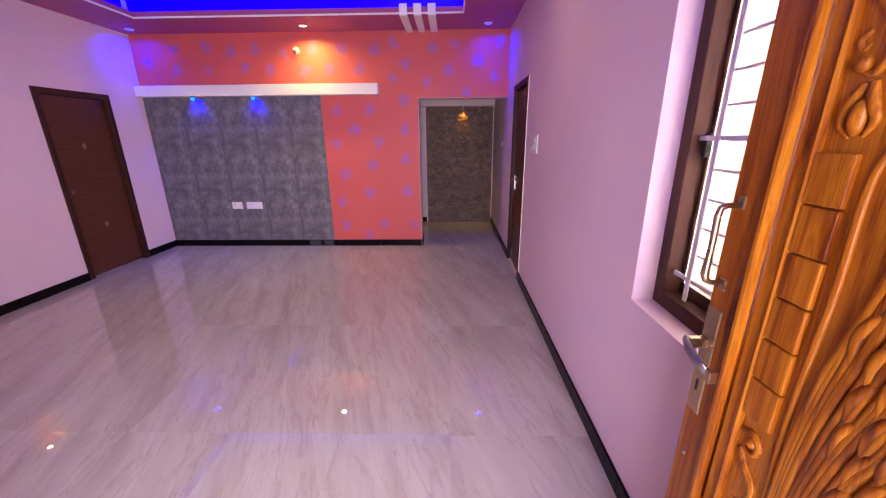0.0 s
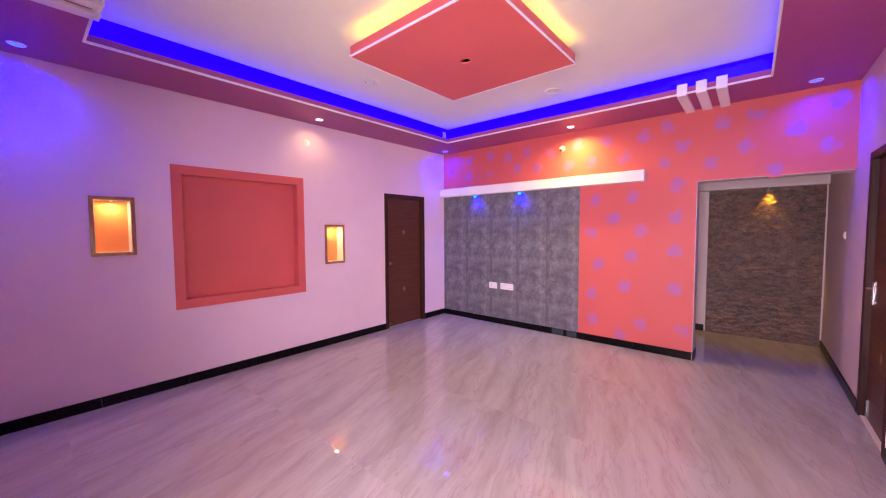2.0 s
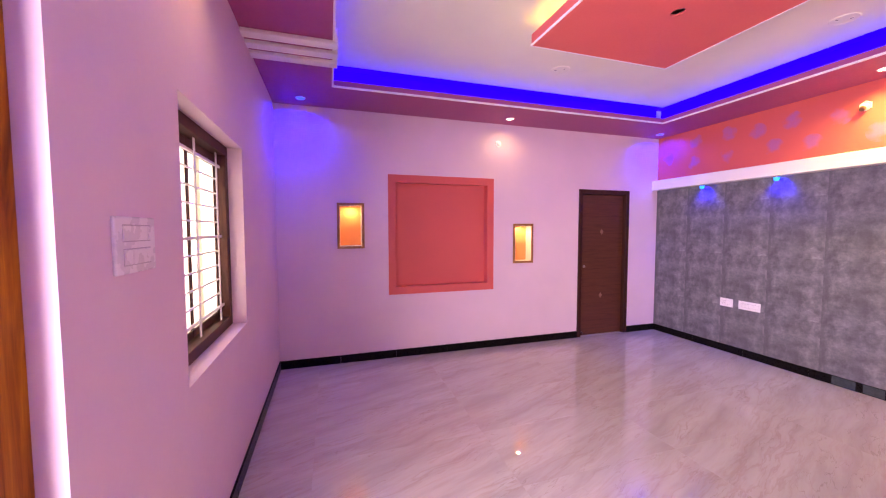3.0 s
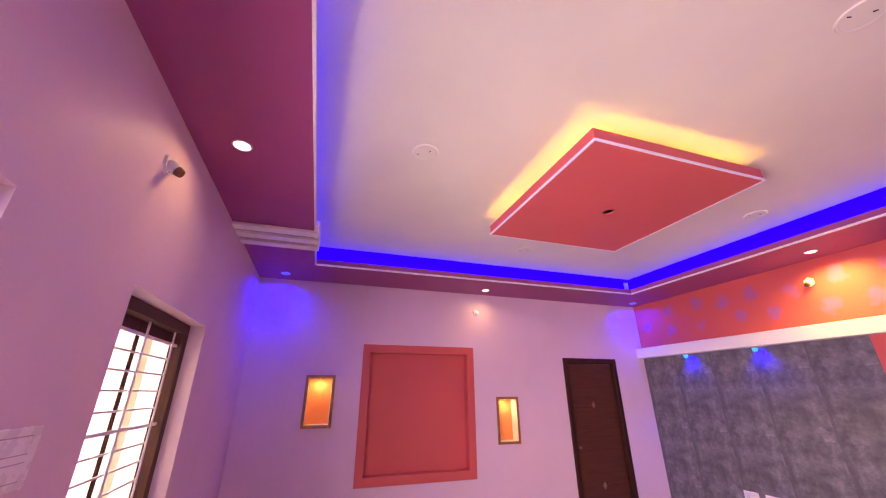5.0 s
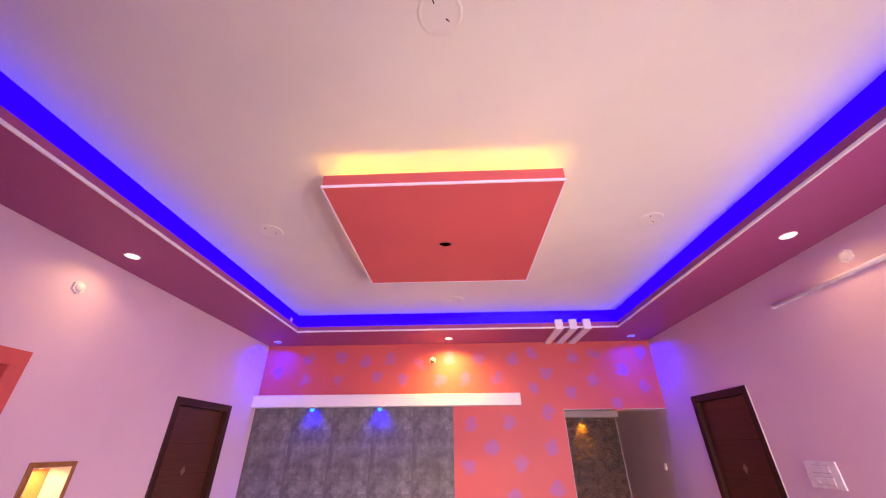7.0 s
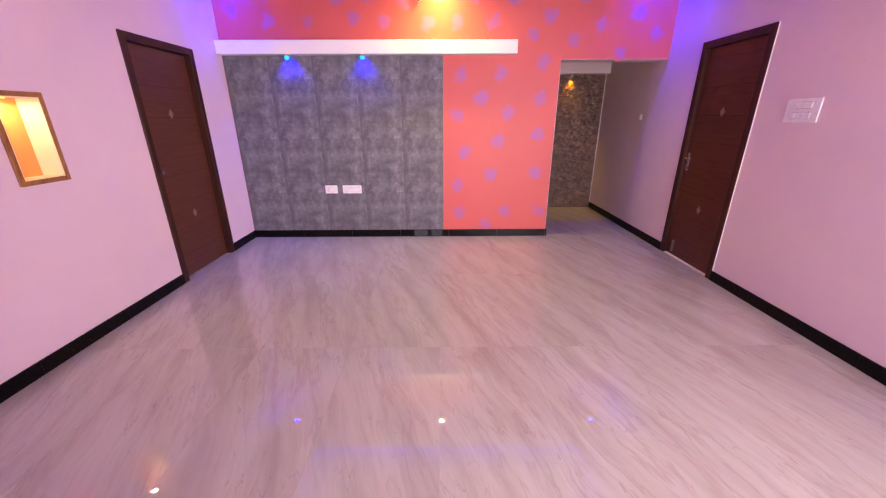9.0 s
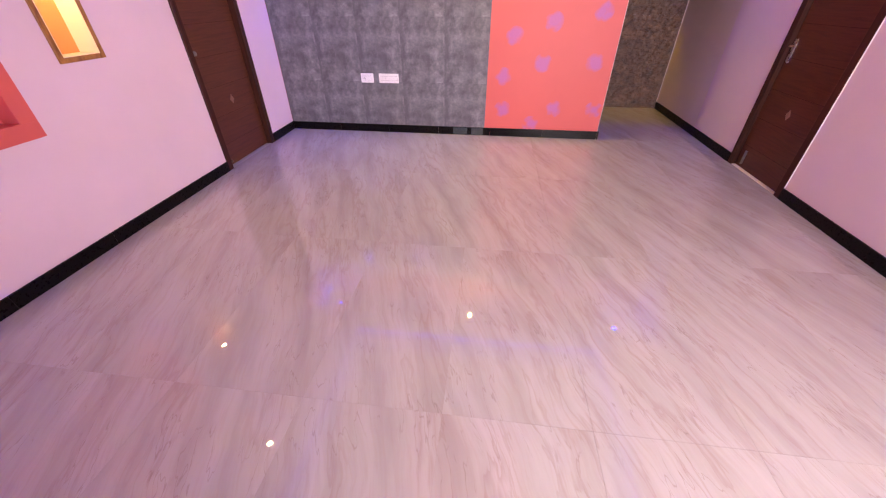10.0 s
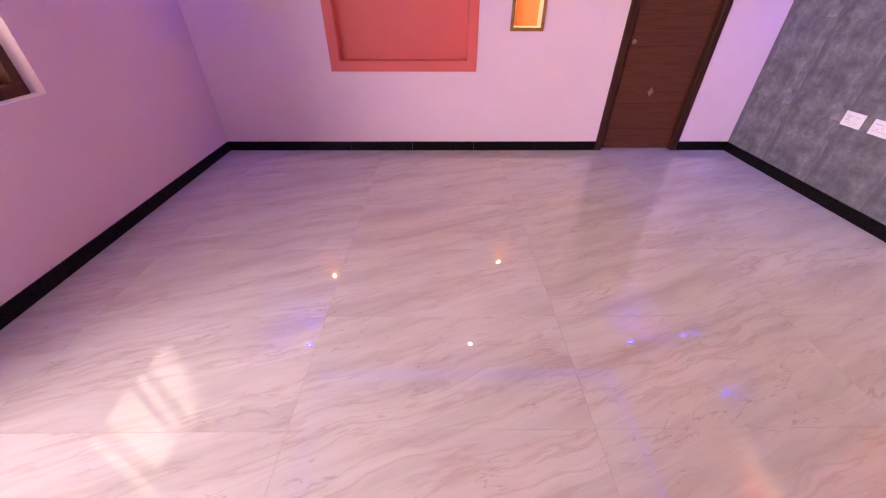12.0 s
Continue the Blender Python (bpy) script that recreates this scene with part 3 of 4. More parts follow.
part("hanger_box", local(boxes([(PX0 + 0.3, PX1 - 0.3, PY0 + 0.3, PY0 + 0.33, PZ + 0.012, TOP), (PX0 + 0.3, PX1 - 0.3, PY1 - 0.33, PY1 - 0.3, PZ + 0.012, TOP), (PX0 + 0.3, PX0 + 0.33, PY0 + 0.33, PY1 - 0.33, PZ + 0.012, TOP), (PX1 - 0.33, PX1 - 0.3, PY0 + 0.33, PY1 - 0.33, PZ + 0.012, TOP)]), panel), M_DARK, panel)
part("panel_lining", local(boxes([(PX0 + 0.013, PX1 - 0.013, PY0 + 0.013, PY0 + 0.30, PZ + 0.0125, PZ + 0.016), (PX0 + 0.013, PX1 - 0.013, PY1 - 0.30, PY1 - 0.013, PZ + 0.0125, PZ + 0.016), (PX0 + 0.013, PX0 + 0.30, PY0 + 0.30, PY1 - 0.30, PZ + 0.0125, PZ + 0.016), (PX1 - 0.30, PX1 - 0.013, PY0 + 0.30, PY1 - 0.30, PZ + 0.0125, PZ + 0.016)]), panel), M_TRIM, panel, "white upper side")
for r in ((PX0 + 0.045, PX1 - 0.045, PY0 + 0.045, PY0 + 0.055), (PX0 + 0.045, PX1 - 0.045, PY1 - 0.055, PY1 - 0.045), (PX0 + 0.045, PX0 + 0.055, PY0 + 0.055, PY1 - 0.055), (PX1 - 0.055, PX1 - 0.045, PY0 + 0.055, PY1 - 0.055)):
    part("led_glow", local(box(*r, PZ + 0.016, PZ + 0.030), panel), M_LYELLOW, panel, "glowing yellow strip light")

# ---- recessed downlights ----
def downlight(x, y, kind):
    ob = thing("downlight", x, y, SOFFIT, label="round recessed blue ceiling spotlight, lit" if kind == "blue" else "round recessed warm white ceiling spotlight, lit", category="ceiling light", group="downlights in the ceiling border")
    part("bezel", lathe([(0.041, 0), (0.042, -0.005), (0.047, -0.005), (0.050, -0.001), (0.050, 0.0)], 28), M_TRIM, ob, smooth=True)
    part("lens", lathe([(0.0, -0.004), (0.036, -0.004), (0.0415, -0.001)], 24), M_LENSB if kind == "blue" else M_LENSW, ob, "glowing lens")
    c, p = ((0.0, 0.0, 1.0), BLUE_SPOT) if kind == "blue" else ((1.0, 0.82, 0.10), WARM_SPOT * 5.0) if y > 5 else ((1.0, 0.70, 0.24), WARM_SPOT * 0.55)
    if kind == "blue":
        lamp("downlight_lamp", "AREA", look((x, y, SOFFIT - 0.012), (x + (0.10 if x > 0 else -0.10), y + (0.10 if y > 3 else -0.10), SOFFIT - 1.0)), p, c, 0.05, None, 150)
    else:
        ob = lamp("downlight_lamp", "SPOT", look((x, y, SOFFIT - 0.012), (x, y, SOFFIT - 1.0)), p, c)
        ob.data.spot_size, ob.data.spot_blend, ob.data.shadow_soft_size = radians(158), 1.0, 0.028


BLUE_SPOT, WARM_SPOT = 9.5, 24.0
for x, y, k in ((-3.69, 0.895, "blue"), (-3.71, 5.63, "blue"), (0.72, 5.60, "blue"), (0.72, 0.895, "blue"), (-1.41, 0.84, "warm"), (-3.69, 3.26, "warm"), (-1.525, 5.59, "warm"), (0.745, 3.20, "warm")):
    downlight(x, y, k)

# ---- ledge over the wallpaper, and the wallpaper ----
ledge = thing("wall_ledge", -2.3, YB, 2.10, label="long white boxed ledge above the grey wallpaper", category="ledge")
part("ledge_box", local(box(XL + 0.003, -0.682, YB - 0.115, YB - 0.001, 2.10, 2.235, bevel=0.004), ledge), M_TRIM, ledge)
paper = tagged(new("wallpaper_panel"), "grey concrete-look wallpaper on the feature wall", "wallpaper", "", "structure")
for k in range(5):
    x0 = XL + 0.004 + k * 0.488
    part("wallpaper_drop", box(x0, min(x0 + 0.4878, -1.485), YB - 0.004, YB - 0.0005, 0.092, 2.0995), M_PAPER, paper)
def ledge_spot(x):
    ob = thing("ledge_spotlight", x, YB - 0.078, 2.10, label="small blue spotlight under the ledge, lit", category="spotlight", group="spotlights under the ledge")
    part("housing", lathe([(0.0, 0), (0.031, 0), (0.031, -0.010), (0.028, -0.016), (0.020, -0.016)], 20), M_STEEL, ob, smooth=True)
    part("lens", lathe([(0.0, -0.056), (0.015, -0.053), (0.025, -0.040), (0.027, -0.016)], 16), M_LENSC, ob, "glowing blue lens", smooth=True)
    ob = lamp("ledge_lamp", "SPOT", look((x, YB - 0.030, 2.088), (x, YB - 0.022, 1.9)), 30.0, (0.0, 0.0, 1.0))
    ob.data.spot_size, ob.data.spot_blend, ob.data.shadow_soft_size = radians(116), 0.7, 0.006


ledge_spot(-3.182)
ledge_spot(-2.364)

# ---- big coral niche in the side wall ----
def niche(name, n, band, depth, m_band, m_side, m_back, label, proud=0.006):
    ob = thing(name, XL, (n[0] + n[1]) / 2, n[2], label=label, category="wall niche")
    i = inner(n, band)
    t = 0.004
    part("niche_border", local(boxes([(XL, XL + proud, n[0], n[1], n[2], i[2]), (XL, XL + proud, n[0], n[1], i[3], n[3]), (XL, XL + proud, n[0], i[0], i[2], i[3]), (XL, XL + proud, i[1], n[1], i[2], i[3])], 0.0012), ob), m_band, ob)
    part("niche_side", local(boxes([(XL - depth, XL + proud - 0.002, i[0], i[0] + t, i[2], i[3]), (XL - depth, XL + proud - 0.002, i[1] - t, i[1], i[2], i[3]), (XL - depth, XL + proud - 0.002, i[0] + t, i[1] - t, i[2], i[2] + t), (XL - depth, XL + proud - 0.002, i[0] + t, i[1] - t, i[3] - t, i[3])]), ob), m_side, ob)
    part("niche_back", local(box(XL - depth - 0.01, XL - depth, i[0], i[1], i[2], i[3]), ob), m_back, ob)
    return ob


niche("wall_niche", NICHE, 0.085, 0.10, M_CORAL, M_CORAL, M_CORAL, "large coral painted recess with a flat coral border")
for n in (NICHE_A, NICHE_B):
    ob = niche("lit_wall_niche", n, 0.028, 0.125, M_NICHEWOOD, M_CREAM, M_ORANGE, "small lit wall niche with a golden wooden frame", 0.014)
    ob["group"] = "lit niches beside the coral recess"
    i = inner(n, 0.032)
    ob2 = part("niche_lamp", local(lathe([(0.0, 0), (0.009, 0), (0.009, -0.006), (0.0, -0.006)], 16, pose(XL - 0.065, (n[0] + n[1]) / 2, i[3])), ob), M_LENSY, ob, "glowing amber lamp")
    lamp("niche_light", "AREA", look((XL - 0.065, (n[0] + n[1]) / 2, i[3] - 0.014), (XL - 0.065, (n[0] + n[1]) / 2, 0)), 1.6, (1.0, 0.62, 0.22), 0.04)

# ---- inner doors ----
def diamond(bm, u, z, r, place):
    vs = [bm.verts.new(place(u + du, z + dz, 0.0)) for du, dz in ((0, r * 1.45), (r, 0), (0, -r * 1.45), (-r, 0))]
    top = [bm.verts.new(place(u + du * 0.7, z + dz * 0.7, 0.003)) for du, dz in ((0, r * 1.45), (r, 0), (0, -r * 1.45), (-r, 0))]
    bm.faces.new(top)
    for k in range(4):
        j = (k + 1) % 4
        bm.faces.new((vs[k], vs[j], top[j], top[k]))
    bmesh.ops.recalc_face_normals(bm, faces=bm.faces[:])
    return bm


def inner_door(name, d, side, recess, handle_high):
    """side -1: in the left wall, +1: in the right wall. d: y0, y1, top."""
    x = XL if side < 0 else XR
    ob = tagged(thing(name, x, (d[0] + d[1]) / 2, 0), "closed dark brown laminate door with pale diamond inlays", "door", "", "structure")
    def bx(w0, w1, y0, y1, z0, z1, bevel=0.0):
        a, b = sorted((x + side * w0, x + side * w1))
        return local(box(a, b, y0, y1, z0, z1, bevel=bevel), ob)
    f = 0.062
    part("door_frame", local(boxes([(*sorted((x - side * 0.012, x + side * 0.13)), d[0], d[0] + f, 0, d[2]), (*sorted((x - side * 0.012, x + side * 0.13)), d[1] - f, d[1], 0, d[2]), (*sorted((x - side * 0.012, x + side * 0.13)), d[0] + f, d[1] - f, d[2] - f, d[2])], 0.003), ob), M_DFRAME, ob)
    leaf = part("leaf", bx(recess, recess + 0.035, d[0] + f + 0.002, d[1] - f - 0.002, 0.008, d[2] - f - 0.003, 0.002), M_DOOR, ob)
    y0, y1 = d[0] + f, d[1] - f
    cy = (y0 + y1) / 2
    for z in (1.49, 0.57):
        part("inlay", local(diamond(bmesh.new(), 0, 0, 0.03, lambda u, v, h: (x + side * (recess - h), cy + u, z + v)), ob), M_INLAY, leaf, "pale diamond inlay")
    for k in range(1, 9):
        zz = 0.25 * k - 0.04
        if zz < d[2] - 0.15:
            part("groove", bx(recess - 0.0008, recess + 0.001, y0 + 0.01, y1 - 0.01, zz, zz + 0.003), M_DFRAME, leaf)
    return ob, leaf, bx


ob, leaf, bx = inner_door("door_1", LDOOR, -1, 0.045, 1.0)
part("lock", local(lathe([(0.0, 0.012), (0.018, 0.010), (0.020, 0.0)], 16, pose(XL - 0.045, LDOOR[0] + 0.14, 1.0, 0, 90, 0)), ob), M_STEEL, leaf, "small dark lock")
part("stopper", local(lathe([(0.0, 0.02), (0.012, 0.018), (0.014, 0.0)], 12, pose(XL - 0.045, LDOOR[0] + 0.12, 0.05, 0, 90, 0)), ob), M_STEEL, leaf)
ob, leaf, bx = inner_door("door_2", RDOOR, 1, 0.030, 1.0)
part("handle_plate", bx(0.022, 0.031, 5.170, 5.205, 0.92, 1.10, 0.002), M_CHROME, leaf, "slim bright steel handle plate")
part("lever", bx(-0.012, 0.026, 5.182, 5.198, 1.04, 1.055, 0.003), M_BROWNPL, leaf)
part("floor_bolt", bx(0.012, 0.031, 5.12, 5.14, 0.04, 0.17, 0.003), M_STEEL, leaf)
part("sill", bx(0.0, 0.06, RDOOR[0] + 0.062, RDOOR[1] - 0.062, 0.0, 0.006), M_CREAM, ob, "pale threshold strip")
# thin bead added to draw the pale paint edge beside the frame
part("sealant", bx(-0.008, -0.0005, RDOOR[0] - 0.004, RDOOR[0] - 0.0005, 0.094, RDOOR[2], 0.001), M_TRIM, ob, "thin white line added along the frame's outer edge")
# dark closing walls behind the inner doors
structure("wall_room_left", box(XL - TH - 0.9, XL - TH - 0.8, 4.2, 5.6, 0, 2.4), M_BEIGE, "plain wall of the next room", "wall")
structure("wall_room_right", box(XR + TH + 0.8, XR + TH + 0.9, 4.2, 5.6, 0, 2.4), M_BEIGE, "plain wall of the next room", "wall")

# ---- windows ----
def window(name, w, place, bars):
    """A casement with white grille. w: u0, u1, z0, z1; place: matrix from (u, outwards, z) to the world."""
    ob = tagged(new(name), "dark brown wooden window with white steel grille and frosted panes", "window", "", "structure")
    u0, u1, z0, z1 = w
    D, f = 0.085, 0.06
    def p(n, rows, m, parent=None, label="", bevel=0.003):
        bm = boxes(rows, bevel)
        bmesh.ops.transform(bm, matrix=place, verts=bm.verts[:])
        bmesh.ops.recalc_face_normals(bm, faces=bm.faces[:])
        return part(n, bm, m, parent or ob, label)
    fr = p("window_frame", [(u0, u1, D, D + 0.10, z0, z0 + f), (u0, u1, D, D + 0.10, z1 - f, z1), (u0, u0 + f, D, D + 0.10, z0 + f, z1 - f), (u1 - f, u1, D, D + 0.10, z0 + f, z1 - f)], M_WINWOOD)
    a0, a1, b0, b1 = u0 + f, u1 - f, z0 + f, z1 - f
    mid = (a0 + a1) / 2
    for s0, s1 in ((a0, mid), (mid, a1)):
        st, sd = 0.045, 0.018
        sh = p("shutter", [(s0, s1, D + 0.06, D + 0.095, b0, b0 + st), (s0, s1, D + 0.06, D + 0.095, b1 - st * 1.6, b1), (s0, s0 + sd, D + 0.06, D + 0.095, b0 + st, b1 - st * 1.6), (s1 - sd, s1, D + 0.06, D + 0.095, b0 + st, b1 - st * 1.6)], M_WINWOOD)
        p("pane", [(s0 + sd, s1 - sd, D + 0.066, D + 0.070, b0 + st, b1 - st * 1.6)], M_FROST, sh, "frosted glass pane", 0)
        far = s0 + (s1 - s0) * 0.60
        # beige strip added in front of each pane
        p("pane_strip", [(far, far + 0.085, D + 0.060, D + 0.065, b0 + st + 0.002, b1 - st * 1.6 - 0.002)], M_FROST_EDGE, sh, "beige strip down the glass", 0)
    g = D + 0.030
    for k in range(bars):
        z = b0 + 0.085 + (b1 - b0 - 0.16) * k / (bars - 1)
        wide = 0.008 if k in (0, bars // 2, bars - 1) else 0.0045
        p("grille_bar", [(a0 - 0.01 if wide > 0.006 else a0 + 0.095, a1 + 0.01 if wide > 0.006 else a1 - 0.095, g, g + 0.010, z - wide, z + wide)], M_GRILL, None, "", 0.001)
    for u in (a0 + 0.095, mid, a1 - 0.095):
        p("grille_upright", [(u - 0.011, u + 0.011, g - 0.006, g - 0.001, b0 + 0.004, b1 - 0.004)], M_GRILL, None, "", 0.001)
    p("latch", [(a1 - 0.03, a1 - 0.015, D + 0.035, D + 0.06, (b0 + b1) / 2 - 0.06, (b0 + b1) / 2 + 0.02)], M_DARK, None, "dark latch", 0.003)
    return ob


window("window_1", FWIN, Matrix(((1, 0, 0, 0), (0, -1, 0, YF), (0, 0, 1, 0), (0, 0, 0, 1))), 11)
window("window_2", RWIN, Matrix(((0, 1, 0, XR), (1, 0, 0, 0), (0, 0, 1, 0), (0, 0, 0, 1))), 11)

# ---- entrance frame and carved door ----
frame_ob = tagged(new("door_3"), "varnished teak frame of the open entrance", "door frame", "", "structure")
FY0, FY1, FW = YF - 0.16, YF - 0.055, 0.10
part("jamb", box(ENT[0], ENT[0] + FW, FY0, FY1, 0, ENT[2], bevel=0.005), M_JAMB, frame_ob)
part("jamb", box(ENT[1] - FW, ENT[1], FY0, FY1, 0, ENT[2], bevel=0.005), M_JAMB, frame_ob)
part("head", box(ENT[0] + FW, ENT[1] - FW, FY0, FY1, ENT[2] - FW, ENT[2], bevel=0.005), M_JAMB, frame_ob)
part("strike_plate", box(ENT[0] + FW, ENT[0] + FW + 0.003, FY0 + 0.035, FY0 + 0.065, 1.0, 1.16, bevel=0.001), M_STEEL, frame_ob, "steel strike plate")
# in the leaf's own axes x runs from the hinge to the free edge, +y faces the passage, z up
door = thing("entrance_door", label="open varnished teak entrance door with carved panel and brass handles", category="door")
door.matrix_basis = pose(0.885, 0.455, 0.0, 0, 0, 90)
DW, DH, DT = 0.975, 2.045, 0.042
S0, S1, Z0, Z1 = 0.095, 0.88, 0.20, 1.945
part("stile", box(S1, DW, -DT, 0, 0.008, DH, bevel=0.004, seg=2), M_STILE, door)
part("stile", box(0, S0, -DT, 0, 0.008, DH, bevel=0.004, seg=2), M_STILE, door)
part("top_rail", box(S0, S1, -DT, 0, Z1, DH, bevel=0.004, seg=2), M_TEAK_H, door)
part("bottom_rail", box(S0, S1, -DT, 0, 0.008, Z0, bevel=0.004, seg=2), M_TEAK_H, door)


def frame_ring(s0, s1, z0, z1, w, y0, y1, bevel):
    return boxes([(s0, s0 + w, y0, y1, z0, z1), (s1 - w, s1, y0, y1, z0, z1), (s0 + w, s1 - w, y0, y1, z0, z0 + w), (s0 + w, s1 - w, y0, y1, z1 - w, z1)], bevel)


part("moulding", frame_ring(S0 - 0.004, S1 + 0.010, Z0 - 0.004, Z1 + 0.004, 0.020, -0.012, 0.010, 0.006), M_TEAK, door)
part("moulding", frame_ring(S0 + 0.018, S1 - 0.012, Z0 + 0.018, Z1 - 0.018, 0.034, -0.03, -0.008, 0.005), M_TEAK, door)
part("moulding", frame_ring(S0 + 0.050, S1 - 0.044, Z0 + 0.050, Z1 - 0.044, 0.012, -0.03, -0.002, 0.005), M_TEAK, door)
carved = part("carved_panel", box(S0 + 0.02, S1 - 0.02, -0.034, -0.014, Z0 + 0.02, Z1 - 0.02), M_TEAK, door)
FACE = -0.014
MID = (S0 + S1) / 2


def curve_points(pts, n=14):
    """A smooth line through control points (s, z) on the panel's face."""
    out = []
    p = [pts[0], *pts, pts[-1]]
    for i in range(1, len(p) - 2):
        for k in range(n if i == len(p) - 3 else n - 1):
            t = k / (n - 1)
            q = [0.5 * (2 * p[i][a] + (p[i + 1][a] - p[i - 1][a]) * t + (2 * p[i - 1][a] - 5 * p[i][a] + 4 * p[i + 1][a] - p[i + 2][a]) * t * t + (3 * p[i][a] - p[i - 1][a] - 3 * p[i + 1][a] + p[i + 2][a]) * t ** 3) for a in (0, 1)]
            out.append((q[0], FACE, q[1]))
    return out


def ridge(name, pts, r0, r1, squash=1.0, n=8):
    line = curve_points(pts, n)
    k = len(line) - 1
    radii = [max(0.0015, (r0 + (r1 - r0) * i / k) * (0.35 + 0.65 * math.sin(math.pi * min(1, 0.12 + 0.88 * i / k)))) for i in range(k + 1)]
    part(name, tube(line, radii, 8, None, squash), M_TEAK, carved, smooth=True)


def knob(name, s, z, rs, rz, h, tilt=0):
    bm = bmesh.new()
    bmesh.ops.create_uvsphere(bm, u_segments=14, v_segments=8, radius=1.0, matrix=pose(s, FACE, z, 0, tilt, 0) @ Matrix.Diagonal((rs, h, rz, 1)))
    part(name, bm, M_TEAK, carved, smooth=True)


for flip in (1, -1):
    def fx(s):
        return s if flip > 0 else 2 * MID - s
    for k in range(6):
        z = 1.527 - 0.0885 * k
        a, b = sorted((fx(0.760), fx(0.826)))
        part("carved_block", box(a, b, FACE - 0.004, FACE + 0.010, z - 0.0865, z - 0.001, bevel=0.0035, seg=2), M_TEAK, carved)
    for pts, r0, r1 in (
        ([(0.815, 1.875), (0.800, 1.892), (0.782, 1.878), (0.790, 1.860)], 0.008, 0.006),
        ([(0.820, 1.855), (0.800, 1.850), (0.770, 1.872), (0.735, 1.878), (0.715, 1.862), (0.722, 1.842), (0.738, 1.848)], 0.012, 0.009),
        ([(0.775, 1.855), (0.755, 1.835), (0.762, 1.812), (0.780, 1.818)], 0.010, 0.007),
        ([(0.812, 1.775), (0.795, 1.755), (0.770, 1.765), (0.764, 1.790), (0.780, 1.802)], 0.010, 0.007),
        ([(0.808, 1.752), (0.785, 1.728), (0.763, 1.700), (0.762, 1.665), (0.780, 1.640), (0.798, 1.648)], 0.012, 0.009),
        ([(0.800, 1.702), (0.812, 1.690), (0.806, 1.676), (0.796, 1.684)], 0.007, 0.005),
        ([(0.775, 1.630), (0.768, 1.600), (0.758, 1.575), (0.770, 1.550)], 0.012, 0.008),
        ([(0.785, 1.628), (0.800, 1.600), (0.806, 1.570), (0.790, 1.548)], 0.011, 0.008),
        ([(0.830, 1.905), (0.760, 1.912), (0.700, 1.900), (0.640, 1.868), (0.570, 1.880), (0.4875, 1.905)], 0.012, 0.012),
        ([(0.700, 1.885), (0.660, 1.850), (0.600, 1.845), (0.540, 1.865), (0.4875, 1.870)], 0.014, 0.010),
        ([(0.820, 0.955), (0.795, 0.965), (0.775, 0.945), (0.785, 0.920), (0.805, 0.925)], 0.011, 0.008),
        ([(0.815, 0.915), (0.790, 0.880), (0.765, 0.850), (0.775, 0.800), (0.800, 0.790)], 0.012, 0.008),
        ([(0.800, 0.770), (0.770, 0.730), (0.765, 0.680), (0.790, 0.650), (0.808, 0.670)], 0.012, 0.008),
    ):
        ridge("carved_scroll", [(fx(s), z) for s, z in pts], r0 * 0.85, r1 * 0.85, 0.95)
    for s, z, rs, rz, h, t in ((0.808, 1.805, 0.013, 0.034, 0.014, 8), (0.790, 1.832, 0.016, 0.020, 0.013, 30), (0.742, 1.846, 0.012, 0.012, 0.014, 0), (0.797, 1.655, 0.012, 0.012, 0.014, 0),
            (0.781, 1.578, 0.014, 0.028, 0.015, 0), (0.717, 1.614, 0.024, 0.026, 0.009, 0), (0.790, 0.945, 0.012, 0.012, 0.014, 0), (0.785, 0.72, 0.014, 0.03, 0.013, 0)):
        knob("carved_boss", fx(s), z, rs, rz, h, t * flip)

# the carved bird's fanned tail: long overlapping feather ridges sweeping up from low on the panel
ridge("carved_feather", [(0.700, 0.62), (0.722, 0.85), (0.712, 1.12), (0.672, 1.34), (0.648, 1.50), (0.655, 1.60), (0.677, 1.665)], 0.013, 0.009, 0.9)
ridge("carved_feather", [(0.735, 0.80), (0.742, 1.05), (0.735, 1.30), (0.738, 1.46), (0.727, 1.53), (0.690, 1.60), (0.677, 1.66)], 0.008, 0.006, 0.9)
rnd = random.Random(4)
for k in range(30):
    t = k / 29
    s0, z0 = 0.705 - 0.12 * t, 0.60 + 0.10 * t
    top_s, top_z = 0.645 - 0.37 * t, 1.57 - 0.44 * t + rnd.uniform(-0.03, 0.03)
    bend = 0.035 * (1 - 0.4 * t) + rnd.uniform(-0.005, 0.005)
    mid = (s0 * 0.55 + top_s * 0.45 + bend, z0 * 0.5 + top_z * 0.5)
    ridge("carved_feather", [(s0, z0), (s0 * 0.8 + top_s * 0.2 + bend * 0.8, z0 * 0.75 + top_z * 0.25), mid, (s0 * 0.2 + top_s * 0.8 + bend * 0.5, z0 * 0.2 + top_z * 0.8), (top_s, top_z)], 0.0075, 0.0105, 1.1)
for row in range(7):
    for k in range(13):
        t = (k + 0.5 * (row % 2)) / 13
        s, z = 0.668 - 0.40 * t - 0.010 * row + rnd.uniform(-0.004, 0.004), 1.30 - 0.088 * row - 0.31 * t + rnd.uniform(-0.008, 0.008)
        ridge("carved_feather", [(s + 0.010, z - 0.10), (s + 0.015, z - 0.05), (s + 0.002, z - 0.012), (s - 0.010, z)], 0.009, 0.0125, 1.25, 6)
ridge("carved_feather", [(0.60, 1.66), (0.575, 1.60), (0.52, 1.58), (0.47, 1.62), (0.44, 1.70)], 0.02, 0.012, 0.9)
